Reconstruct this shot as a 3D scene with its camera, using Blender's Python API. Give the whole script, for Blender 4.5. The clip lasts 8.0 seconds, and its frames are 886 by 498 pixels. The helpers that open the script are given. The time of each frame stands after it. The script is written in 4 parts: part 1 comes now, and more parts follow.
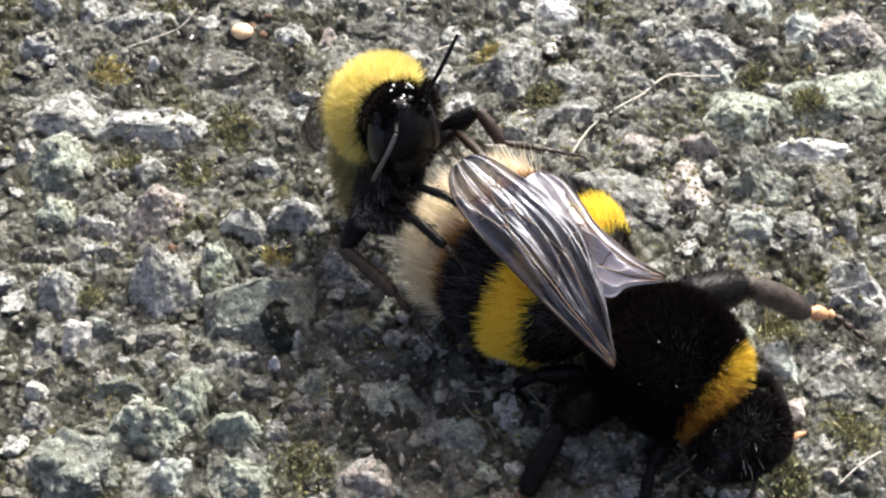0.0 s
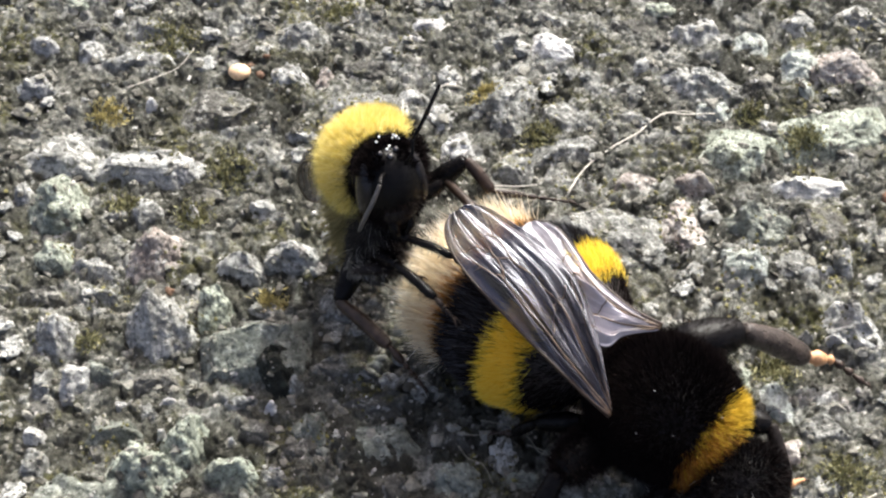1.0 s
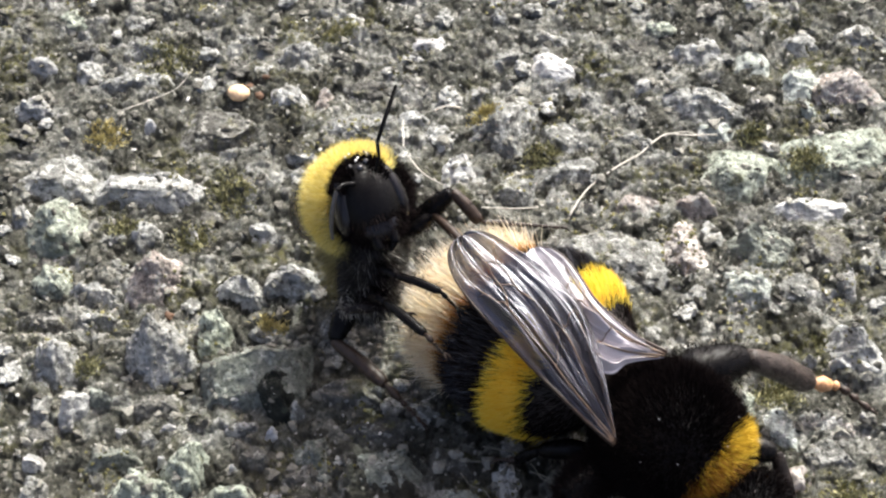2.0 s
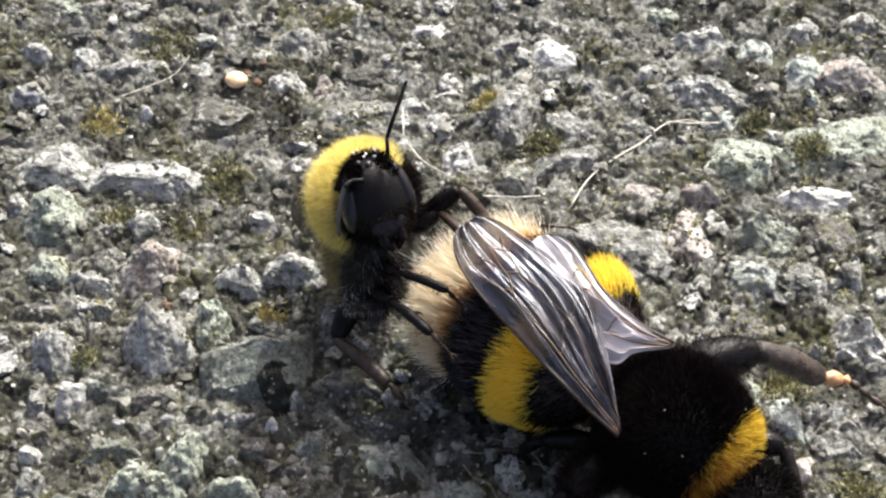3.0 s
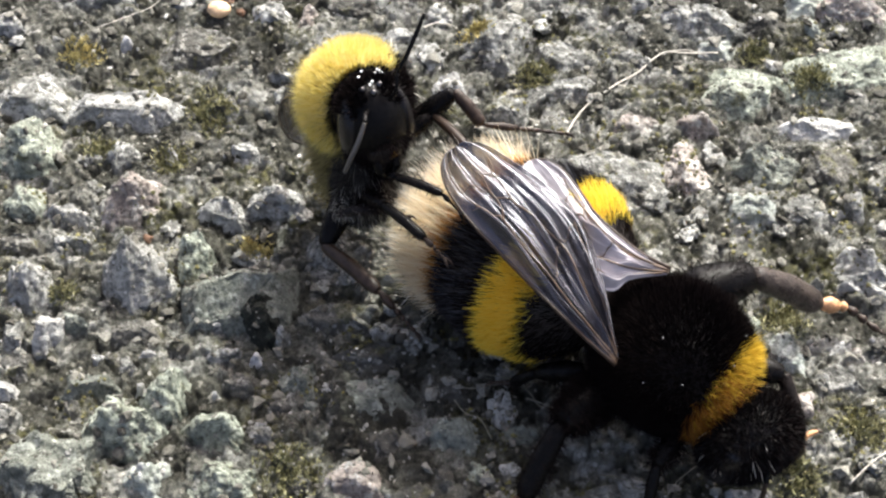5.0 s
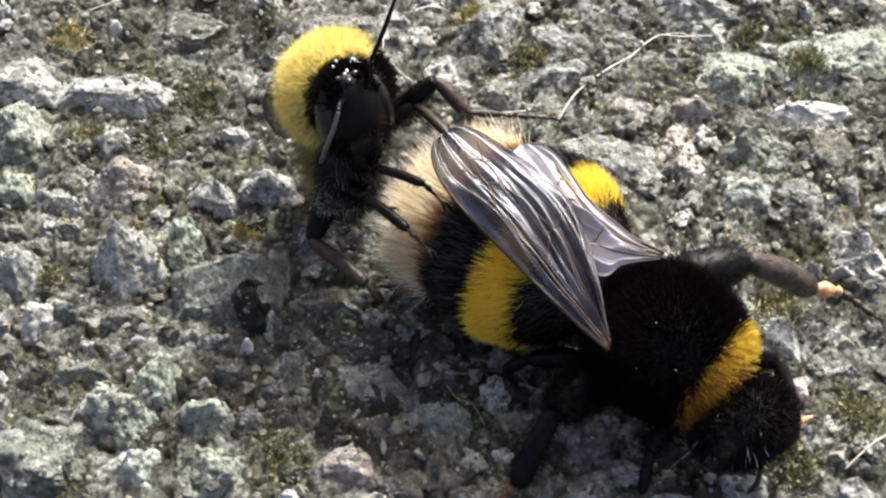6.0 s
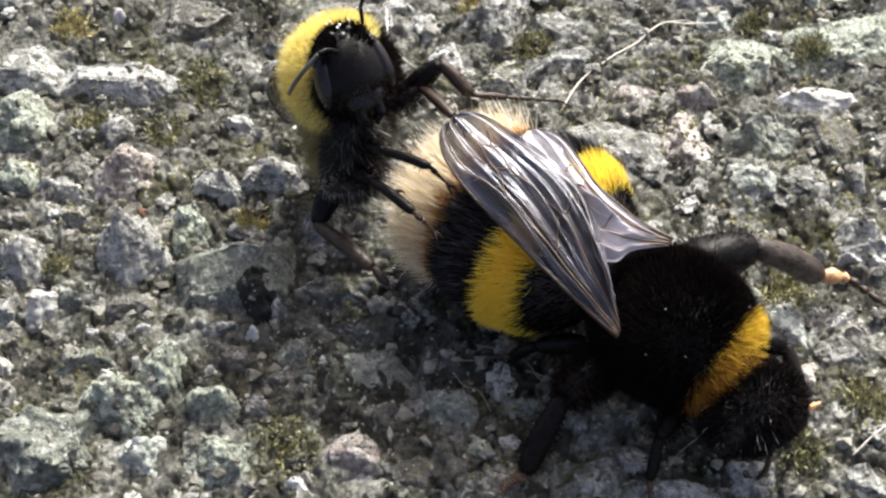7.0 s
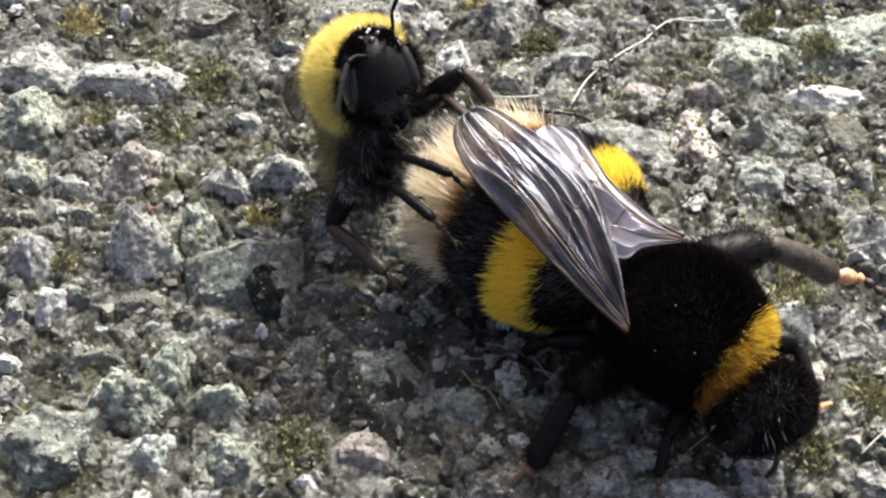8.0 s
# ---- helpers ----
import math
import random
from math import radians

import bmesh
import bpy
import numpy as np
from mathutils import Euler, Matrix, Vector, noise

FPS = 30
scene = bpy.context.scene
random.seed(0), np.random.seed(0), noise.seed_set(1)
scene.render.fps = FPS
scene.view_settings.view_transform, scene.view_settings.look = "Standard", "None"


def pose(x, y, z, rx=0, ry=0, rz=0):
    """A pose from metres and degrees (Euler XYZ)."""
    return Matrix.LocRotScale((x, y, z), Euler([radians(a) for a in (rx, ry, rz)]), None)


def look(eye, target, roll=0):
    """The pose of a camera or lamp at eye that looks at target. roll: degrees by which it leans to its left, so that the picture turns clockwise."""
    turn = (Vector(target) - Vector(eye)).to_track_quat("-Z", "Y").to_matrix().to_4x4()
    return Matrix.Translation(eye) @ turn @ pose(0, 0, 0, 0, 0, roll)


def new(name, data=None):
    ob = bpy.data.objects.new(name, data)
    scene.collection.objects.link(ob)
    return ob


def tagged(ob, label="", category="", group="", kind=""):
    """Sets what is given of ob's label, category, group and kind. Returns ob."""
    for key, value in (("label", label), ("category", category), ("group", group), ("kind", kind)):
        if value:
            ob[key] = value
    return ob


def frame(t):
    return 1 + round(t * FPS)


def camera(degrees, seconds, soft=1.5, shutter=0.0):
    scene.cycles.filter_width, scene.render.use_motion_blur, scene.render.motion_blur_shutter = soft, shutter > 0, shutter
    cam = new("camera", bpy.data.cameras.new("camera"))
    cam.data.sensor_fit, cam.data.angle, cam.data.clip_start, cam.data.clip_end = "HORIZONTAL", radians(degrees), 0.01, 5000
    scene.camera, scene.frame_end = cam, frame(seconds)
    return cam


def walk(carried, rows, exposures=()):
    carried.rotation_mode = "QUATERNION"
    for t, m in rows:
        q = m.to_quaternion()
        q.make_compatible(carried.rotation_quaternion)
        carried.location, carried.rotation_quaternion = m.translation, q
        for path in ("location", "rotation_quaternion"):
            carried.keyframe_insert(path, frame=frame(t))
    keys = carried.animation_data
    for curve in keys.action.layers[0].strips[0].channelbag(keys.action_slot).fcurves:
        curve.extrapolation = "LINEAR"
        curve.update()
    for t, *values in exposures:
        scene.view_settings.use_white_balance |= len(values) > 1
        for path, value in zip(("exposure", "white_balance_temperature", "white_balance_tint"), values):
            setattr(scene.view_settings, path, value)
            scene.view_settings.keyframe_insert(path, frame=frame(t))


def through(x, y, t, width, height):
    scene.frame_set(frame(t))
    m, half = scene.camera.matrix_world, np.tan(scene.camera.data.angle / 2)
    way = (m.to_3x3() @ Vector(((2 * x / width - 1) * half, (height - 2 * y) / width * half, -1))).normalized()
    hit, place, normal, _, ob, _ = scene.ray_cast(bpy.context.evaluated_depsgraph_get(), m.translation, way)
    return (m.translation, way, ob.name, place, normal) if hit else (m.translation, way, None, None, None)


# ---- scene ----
# ---------------------------------------------------------------- camera
cam = camera(28.0, 8.0, soft=2.3)
PATH = [
    (0, 0.000570, -0.066118, 0.068466, 43.712, 0.040, 0.595),
    (0.5, 0.001105, -0.065724, 0.069112, 43.977, 0.353, 0.607),
    (1, 0.001276, -0.065177, 0.069756, 44.113, 0.495, 0.555),
    (1.5, 0.001160, -0.064569, 0.070165, 44.261, 0.509, 0.454),
    (3, 0.000166, -0.063281, 0.069156, 43.951, 0.105, 0.135),
    (3.5, -0.000095, -0.063058, 0.068264, 43.559, -0.018, 0.029),
    (4, -0.000000, -0.062918, 0.067312, 43.195, -0.013, 0.014),
    (4.5, 0.000069, -0.062707, 0.066483, 42.922, -0.044, -0.096),
    (4.7, 0.000067, -0.062598, 0.066278, 42.845, -0.065, -0.132),
    (5.8, 0.000125, -0.062117, 0.065494, 42.394, -0.209, -0.382),
    (6, 0.000111, -0.062086, 0.065373, 42.346, -0.212, -0.418),
    (6.5, 0.000024, -0.062218, 0.065073, 42.294, -0.153, -0.480),
    (7, -0.000259, -0.062228, 0.064975, 42.176, -0.200, -0.525),
    (7.5, -0.000471, -0.062195, 0.064958, 42.087, -0.194, -0.517),
    (8, -0.000709, -0.062074, 0.065158, 41.952, -0.226, -0.530),
]
walk(cam, [(t, pose(x, y, z, rx, ry, rz)) for t, x, y, z, rx, ry, rz in PATH])

# ---------------------------------------------------------------- light
SUN_ELEVATION, SUN_AZIMUTH = 51.0, 26.0  # degrees; azimuth from +y towards +x
scene.view_settings.exposure = 1.78
world = bpy.data.worlds.new("sky")
scene.world = world
world.use_nodes = True
wn = world.node_tree.nodes
sky = wn.new("ShaderNodeTexSky")
sky.sky_type, sky.sun_disc = "NISHITA", False
sky.air_density, sky.dust_density, sky.ozone_density = 0.35, 5.5, 0.2
sky.sun_elevation, sky.sun_rotation = radians(SUN_ELEVATION), radians(SUN_AZIMUTH)
wn["Background"].inputs["Strength"].default_value = 0.15
world.node_tree.links.new(sky.outputs[0], wn["Background"].inputs["Color"])
sun = new("sun", bpy.data.lights.new("sun", "SUN"))
sun.data.energy, sun.data.angle, sun.data.color = 2.05, radians(0.6), (0.935, 0.98, 0.92)
ce = math.cos(radians(SUN_ELEVATION))
to_sun = Vector((math.sin(radians(SUN_AZIMUTH)) * ce, math.cos(radians(SUN_AZIMUTH)) * ce, math.sin(radians(SUN_ELEVATION))))
sun.matrix_world = look(to_sun, (0, 0, 0))

MM = 0.001  # everything below is laid out in millimetres


# ---------------------------------------------------------------- materials
class Nodes:
    """Small helper to wire a procedural material; textures run in millimetres."""

    def __init__(self, name, space="world"):
        self.mat = bpy.data.materials.new(name)
        self.mat.use_nodes = True
        self.tree = self.mat.node_tree
        self.bsdf = self.tree.nodes["Principled BSDF"]
        if space == "world":
            src = self.add("ShaderNodeNewGeometry").outputs["Position"]
        else:
            src = self.add("ShaderNodeTexCoord").outputs["Object"]
        scale = self.add("ShaderNodeVectorMath")
        scale.operation = "SCALE"
        scale.inputs["Scale"].default_value = 1000.0
        self.link(src, scale.inputs[0])
        self.co = scale.outputs[0]

    def add(self, kind):
        return self.tree.nodes.new(kind)

    def link(self, a, b):
        self.tree.links.new(a, b)

    def shifted(self, amount):
        """Coordinates moved by each object's own random number."""
        info = self.add("ShaderNodeObjectInfo")
        mul = self.add("ShaderNodeVectorMath")
        mul.operation = "MULTIPLY_ADD"
        mul.inputs[1].default_value = (amount, amount * 0.7, amount * 1.3)
        self.link(info.outputs["Random"], mul.inputs[0])
        self.link(self.co, mul.inputs[2])
        self.co = mul.outputs[0]
        return info.outputs["Random"]

    def noise(self, scale, detail=4.0, rough=0.6, distort=0.0):
        n = self.add("ShaderNodeTexNoise")
        n.inputs["Scale"].default_value, n.inputs["Detail"].default_value = scale, detail
        n.inputs["Roughness"].default_value, n.inputs["Distortion"].default_value = rough, distort
        self.link(self.co, n.inputs["Vector"])
        return n.outputs["Fac"]

    def cells(self, scale):
        n = self.add("ShaderNodeTexVoronoi")
        n.inputs["Scale"].default_value = scale
        self.link(self.co, n.inputs["Vector"])
        return n.outputs["Distance"]

    def ramp(self, fac, *stops):
        r = self.add("ShaderNodeValToRGB")
        el = r.color_ramp.elements
        while len(el) < len(stops):
            el.new(0.5)
        for e, (p, c) in zip(el, stops):
            e.position = p
            e.color = (c, c, c, 1) if isinstance(c, float) else (*c, 1)
        self.link(fac, r.inputs["Fac"])
        return r.outputs["Color"]

    def mix(self, fac, a, b, blend="MIX"):
        m = self.add("ShaderNodeMix")
        m.data_type, m.blend_type = "RGBA", blend
        for value, socket in ((fac, m.inputs[0]), (a, m.inputs[6]), (b, m.inputs[7])):
            if isinstance(value, (int, float)):
                socket.default_value = value
            elif isinstance(value, tuple):
                socket.default_value = (*value, 1)
            else:
                self.link(value, socket)
        return m.outputs[2]

    def math(self, op, a, b):
        m = self.add("ShaderNodeMath")
        m.operation = op
        for value, socket in ((a, m.inputs[0]), (b, m.inputs[1])):
            if isinstance(value, (int, float)):
                socket.default_value = value
            else:
                self.link(value, socket)
        return m.outputs[0]

    def set(self, **values):
        for key, value in values.items():
            socket = self.bsdf.inputs[key.replace("_", " ")]
            if isinstance(value, (int, float)):
                socket.default_value = value
            elif isinstance(value, tuple):
                socket.default_value = (*value, 1)
            else:
                self.link(value, socket)

    def bump(self, height, mm, strength=1.0, below=None):
        b = self.add("ShaderNodeBump")
        b.inputs["Strength"].default_value, b.inputs["Distance"].default_value = strength, mm * MM
        self.link(height, b.inputs["Height"])
        if below is not None:
            self.link(below, b.inputs["Normal"])
        self.link(b.outputs[0], self.bsdf.inputs["Normal"])
        return b.outputs[0]


def stone_material(name, low, high, crust, cover, moss=0.0, dirt=1.0):
    """Rough mineral with grain, a soft patchy crust of lichen, brown dirt in its hollows and pale crystals."""
    n = Nodes(name)
    own = n.shifted(400.0)
    base = n.mix(n.ramp(n.noise(0.5, 5, 0.62), (0.3, 0.0), (0.7, 1.0)), low, high)
    broad = n.noise(0.62, 7, 0.66, 0.5)
    fine = n.noise(2.3, 5, 0.7)
    grain = n.noise(6.5, 3, 0.65)
    height = n.math("ADD", n.math("MULTIPLY", broad, 0.62), n.math("MULTIPLY", fine, 0.38))
    patches = n.ramp(height, (0.575 - 0.22 * cover, 0.0), (0.66 - 0.22 * cover, 1.0))
    tinted = n.mix(n.ramp(n.noise(1.1, 4), (0.38, 0.0), (0.62, 1.0)), tuple(c * 0.68 for c in crust), crust)
    col = n.mix(n.math("MULTIPLY", patches, 0.9), base, tinted)
    col = n.mix(1.0, col, n.ramp(fine, (0.34, 1 - 0.5 * dirt), (0.5, 1.0), (0.7, 1.0)), "MULTIPLY")
    col = n.mix(0.8, col, n.ramp(grain, (0.3, 0.62), (0.5, 0.94), (0.7, 1.0)), "MULTIPLY")
    pits = n.ramp(n.noise(1.5, 6, 0.7, 0.4), (0.34, 1.0), (0.43, 0.0))
    col = n.mix(n.math("MULTIPLY", pits, 0.75 * dirt), col, (0.052, 0.047, 0.036))
    crystals = n.ramp(n.noise(1.9, 3, 0.55, 0.3), (0.585, 0.0), (0.64, 1.0))
    col = n.mix(n.math("MULTIPLY", crystals, 0.6), col, tuple(min(0.78, 1.12 * c) for c in crust))
    tone = n.math("ADD", n.math("MULTIPLY", own, 0.28), 0.66)
    col = n.mix(1.0, col, n.ramp(tone, (0.0, 0.0), (1.0, 1.0)), "MULTIPLY")
    if moss:
        green = n.ramp(n.noise(0.55, 6, 0.7), (0.62 - moss, 0.0), (0.7 - moss, 1.0))
        col = n.mix(n.math("MULTIPLY", green, 0.6), col, (0.13, 0.125, 0.05))
    n.set(Base_Color=col, Roughness=n.ramp(n.noise(3.0, 3), (0.3, 0.7), (0.7, 0.95)))
    n.bsdf.inputs["Specular IOR Level"].default_value = 0.3
    first = n.bump(height, 0.95)
    n.bump(grain, 0.16, below=first)
    return n.mat


GREY = stone_material("grey_stone", (0.17, 0.171, 0.155), (0.35, 0.352, 0.322), (0.66, 0.662, 0.62), 0.42, 0.04)
PALE = stone_material("pale_stone", (0.26, 0.26, 0.239), (0.50, 0.50, 0.466), (0.70, 0.702, 0.66), 0.58)
LICHEN = stone_material("lichen_stone", (0.218, 0.237, 0.186), (0.415, 0.446, 0.362), (0.632, 0.685, 0.565), 0.55, 0.03)
PINK = stone_material("pink_stone", (0.36, 0.302, 0.262), (0.61, 0.53, 0.475), (0.77, 0.715, 0.655), 0.48)
WHITE = stone_material("white_stone", (0.48, 0.48, 0.45), (0.70, 0.70, 0.66), (0.79, 0.785, 0.75), 0.65, 0.0, 0.7)
DARK = stone_material("dark_stone", (0.085, 0.081, 0.068), (0.2, 0.193, 0.17), (0.46, 0.455, 0.415), 0.2, 0.08)
CHALK = stone_material("chalk_white_stone", (0.68, 0.67, 0.65), (0.84, 0.83, 0.81), (0.88, 0.87, 0.85), 0.6, 0.0, 0.3)
MINT = stone_material("mint_lichen_stone", (0.38, 0.41, 0.36), (0.62, 0.665, 0.59), (0.765, 0.815, 0.74), 0.6, 0.0, 0.6)
NEAR_BLACK = stone_material("near_black_stone", (0.012, 0.014, 0.010), (0.03, 0.035, 0.026), (0.06, 0.068, 0.052), 0.05)
SLATE = stone_material("slate_stone", (0.172, 0.184, 0.152), (0.305, 0.324, 0.275), (0.45, 0.475, 0.42), 0.22)


def grout_material():
    n = Nodes("weathered_grout")
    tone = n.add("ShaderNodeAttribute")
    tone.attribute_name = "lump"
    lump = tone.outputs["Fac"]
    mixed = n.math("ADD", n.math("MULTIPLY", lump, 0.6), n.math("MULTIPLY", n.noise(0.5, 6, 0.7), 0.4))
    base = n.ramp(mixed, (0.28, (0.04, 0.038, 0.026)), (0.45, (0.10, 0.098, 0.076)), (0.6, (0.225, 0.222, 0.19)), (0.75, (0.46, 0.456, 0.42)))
    base = n.mix(0.85, base, n.ramp(n.noise(4.0, 4, 0.75), (0.3, 0.3), (0.7, 1.4)), "MULTIPLY")
    green = n.ramp(n.noise(0.16, 4, 0.65), (0.5, 0.0), (0.64, 1.0))
    base = n.mix(n.math("MULTIPLY", green, n.ramp(n.noise(2.2, 4), (0.42, 0.0), (0.6, 0.8))), base, (0.12, 0.115, 0.03))
    white = n.ramp(n.cells(1.7), (0.16, 1.0), (0.26, 0.0))
    base = n.mix(n.math("MULTIPLY", white, n.ramp(n.noise(1.1, 2), (0.5, 0.0), (0.56, 1.0))), base, (0.5, 0.49, 0.45))
    n.set(Base_Color=base, Roughness=0.9)
    first = n.bump(n.noise(1.3, 7, 0.72), 0.7)
    n.bump(n.noise(6.0, 4, 0.75), 0.2, below=first)
    return n.mat


GROUT = grout_material()


def grit_material(name, dark, light):
    n = Nodes(name)
    isle = n.add("ShaderNodeNewGeometry").outputs["Random Per Island"]
    col = n.mix(isle, dark, light)
    col = n.mix(0.7, col, n.ramp(n.noise(5.0, 4, 0.7), (0.3, 0.45), (0.7, 1.25)), "MULTIPLY")
    n.set(Base_Color=col, Roughness=0.8)
    n.bump(n.noise(5.0, 4, 0.7), 0.15)
    return n.mat


GRIT = grit_material("grey_grit", (0.038, 0.034, 0.024), (0.25, 0.242, 0.205))
PALE_GRIT = grit_material("pale_grit", (0.22, 0.215, 0.19), (0.52, 0.51, 0.475))
MOSS = grit_material("moss", (0.11, 0.105, 0.04), (0.5, 0.48, 0.26))
OLIVE_MOSS = grit_material("olive_moss", (0.05, 0.048, 0.015), (0.22, 0.20, 0.07))
LEAF = grit_material("yellow_lichen", (0.34, 0.28, 0.10), (0.70, 0.62, 0.30))


def plain(name, color, rough=0.5, space="object", vary=0.25, scale=3.0, bump=0.03, **more):
    n = Nodes(name, space)
    dark = tuple(c * (1 - vary) for c in color)
    light = tuple(min(1, c * (1 + vary)) for c in color)
    n.set(Base_Color=n.mix(n.ramp(n.noise(scale, 4), (0.35, 0.0), (0.65, 1.0)), dark, light), Roughness=rough, **more)
    if bump:
        n.bump(n.noise(scale * 2, 4), bump)
    return n.mat


def hair_material(name, root, tip, rough=0.45, through=0.0, gloss=0.2):
    """Hair with its own shade per strand."""
    n = Nodes(name, "object")
    isle = n.add("ShaderNodeNewGeometry").outputs["Random Per Island"]
    n.set(Base_Color=n.mix(isle, root, tip), Roughness=rough)
    n.bsdf.inputs["Specular IOR Level"].default_value = gloss
    if through:
        out = n.tree.nodes["Material Output"]
        leaf = n.add("ShaderNodeBsdfTranslucent")
        n.link(n.mix(isle, root, tip), leaf.inputs["Color"])
        m = n.add("ShaderNodeMixShader")
        m.inputs[0].default_value = through
        n.link(n.bsdf.outputs[0], m.inputs[1])
        n.link(leaf.outputs[0], m.inputs[2])
        n.link(m.outputs[0], out.inputs["Surface"])
    return n.mat


PEBBLE = plain("cream_pebble", (0.66, 0.45, 0.26), 0.5, vary=0.12)
CREAM_DUST = plain("pale_dust", (0.8, 0.79, 0.76), 0.6, vary=0.05)
GREY_DUST = plain("grey_dust", (0.3, 0.29, 0.28), 0.7, vary=0.3)
ROOT = plain("dry_rootlet", (0.21, 0.195, 0.15), 0.7, vary=0.3)
STRAW = plain("dry_straw", (0.42, 0.395, 0.34), 0.6, vary=0.25)
RUST = plain("rust_crumb", (0.09, 0.048, 0.026), 0.85)
CHITIN = plain("black_chitin", (0.004, 0.0036, 0.0036), 0.16, vary=0.3, scale=6.0, bump=0.03, Specular_IOR_Level=0.09)
SHELL = plain("dark_body_shell", (0.02, 0.015, 0.013), 0.6, vary=0.4)
TARSUS = plain("orange_brown_chitin", (0.46, 0.24, 0.11), 0.45, vary=0.4)
# grey stands for light reflected off the antenna, put into its shell colour
GREY_SHEEN_SHELL = plain("grey_sheen_antenna_shell", (0.06, 0.055, 0.05), 0.35, vary=0.2)
BROWN = plain("brown_chitin", (0.026, 0.016, 0.011), 0.42, vary=0.4, Specular_IOR_Level=0.25)
EYE = plain("compound_eye", (0.006, 0.005, 0.006), 0.12, vary=0.2, scale=20.0, bump=0.01, Specular_IOR_Level=0.3)
OCELLUS = plain("ocellus_lens", (0.01, 0.009, 0.009), 0.1, vary=0.1, bump=0, Specular_IOR_Level=1.0)
VEIN = plain("wing_vein", (0.075, 0.047, 0.028), 0.3, vary=0.4, bump=0)
LEG_BROWN = plain("grey_brown_chitin", (0.04, 0.031, 0.026), 0.4, vary=0.5, scale=2.0, bump=0.06, Specular_IOR_Level=0.25)
SHANK = plain("dark_grey_brown_chitin", (0.013, 0.010, 0.009), 0.45, vary=0.5, scale=2.0, bump=0.05, Specular_IOR_Level=0.12)
BLACK_HAIR = hair_material("black_hair", (0.005, 0.0035, 0.0034), (0.009, 0.0062, 0.006), 0.9, gloss=0.03)
SLATE_HAIR = hair_material("slate_black_hair", (0.006, 0.0065, 0.009), (0.05, 0.053, 0.064), 0.5, 0.1, 0.3)
FROST_HAIR = hair_material("frosted_hair", (0.05, 0.047, 0.04), (0.42, 0.40, 0.36), 0.5, 0.3)
ASH_HAIR = hair_material("ash_grey_hair", (0.014, 0.013, 0.013), (0.036, 0.034, 0.033), 0.95, 0.0, 0.02)
RUST_HAIR = hair_material("rust_brown_hair", (0.12, 0.04, 0.006), (0.42, 0.19, 0.03), 0.5, 0.35)
YELLOW_HAIR = hair_material("yellow_hair", (0.88, 0.61, 0.04), (0.98, 0.83, 0.18), 0.5, 0.62)
BUFF_HAIR = hair_material("buff_hair", (0.72, 0.585, 0.37), (0.92, 0.86, 0.71), 0.5, 0.62)
LEMON_HAIR = hair_material("lemon_hair", (0.69, 0.565, 0.11), (0.88, 0.795, 0.40), 0.5, 0.45)
CREAM_HAIR = hair_material("cream_hair", (0.90, 0.80, 0.64), (1.0, 0.97, 0.90), 0.5, 0.5)
ORANGE_HAIR = hair_material("rusty_orange_hair", (0.36, 0.15, 0.025), (0.68, 0.40, 0.14), 0.5, 0.5)
MUSTARD_HAIR = hair_material("mustard_hair", (0.40, 0.25, 0.015), (0.66, 0.47, 0.06), 0.5, 0.25)
DUSKY_HAIR = hair_material("dusky_hair", (0.010, 0.009, 0.008), (0.062, 0.056, 0.047), 0.7, 0.15)
OLIVE_HAIR = hair_material("olive_hair", (0.15, 0.12, 0.045), (0.42, 0.36, 0.17), 0.5, 0.45)


def wing_material(name, thin, thick, alpha):
    """Smoky membrane whose folds mirror the sky."""
    n = Nodes(name, "object")
    col = n.mix(n.ramp(n.noise(0.45, 4), (0.3, 0.0), (0.7, 1.0)), thick, thin)
    n.set(Base_Color=col, Roughness=n.ramp(n.noise(0.9, 3), (0.3, 0.33), (0.7, 0.43)), Alpha=n.ramp(n.noise(0.35, 3), (0.35, alpha - 0.1), (0.65, alpha + 0.1)))
    n.bsdf.inputs["Specular IOR Level"].default_value = 0.95
    n.bsdf.inputs["IOR"].default_value = 1.56
    # lilac of the reflected sky is put into the specular tint
    n.bsdf.inputs["Specular Tint"].default_value = (0.86, 0.88, 1.0, 1.0)
    n.bump(n.noise(1.3, 2), 0.05)
    return n.mat


WING = wing_material("smoky_wing_membrane", (0.062, 0.055, 0.062), (0.017, 0.014, 0.015), 0.6)
# thin pale membrane, with the far wing's pinkish glare put into its colour
HIND_WING = wing_material("glare_pale_wing_membrane", (0.56, 0.52, 0.54), (0.26, 0.235, 0.245), 0.62)


# ---------------------------------------------------------------- geometry helpers
def rng(seed):
    return np.random.default_rng(seed)


def lattice(p, seed):
    """Smooth value noise at points p (n x 3), in -1..1."""
    base = np.floor(p).astype(np.int64)
    part_ = p - base
    part_ = part_ * part_ * (3 - 2 * part_)
    total = 0
    for dx in (0, 1):
        for dy in (0, 1):
            for dz in (0, 1):
                c = base + (dx, dy, dz)
                h = (c[:, 0] * 374761393 + c[:, 1] * 668265263 + c[:, 2] * 2147483647 + seed * 1274126177) & 0x7FFFFFFF
                h = ((h ^ (h >> 13)) * 1103515245) & 0x7FFFFFFF
                h = ((h ^ (h >> 15)) * 12345679) & 0x7FFFFFFF
                v = h / 0x3FFFFFFF - 1
                w = np.where(dx, part_[:, 0], 1 - part_[:, 0]) * np.where(dy, part_[:, 1], 1 - part_[:, 1]) * np.where(dz, part_[:, 2], 1 - part_[:, 2])
                total = total + v * w
    return total


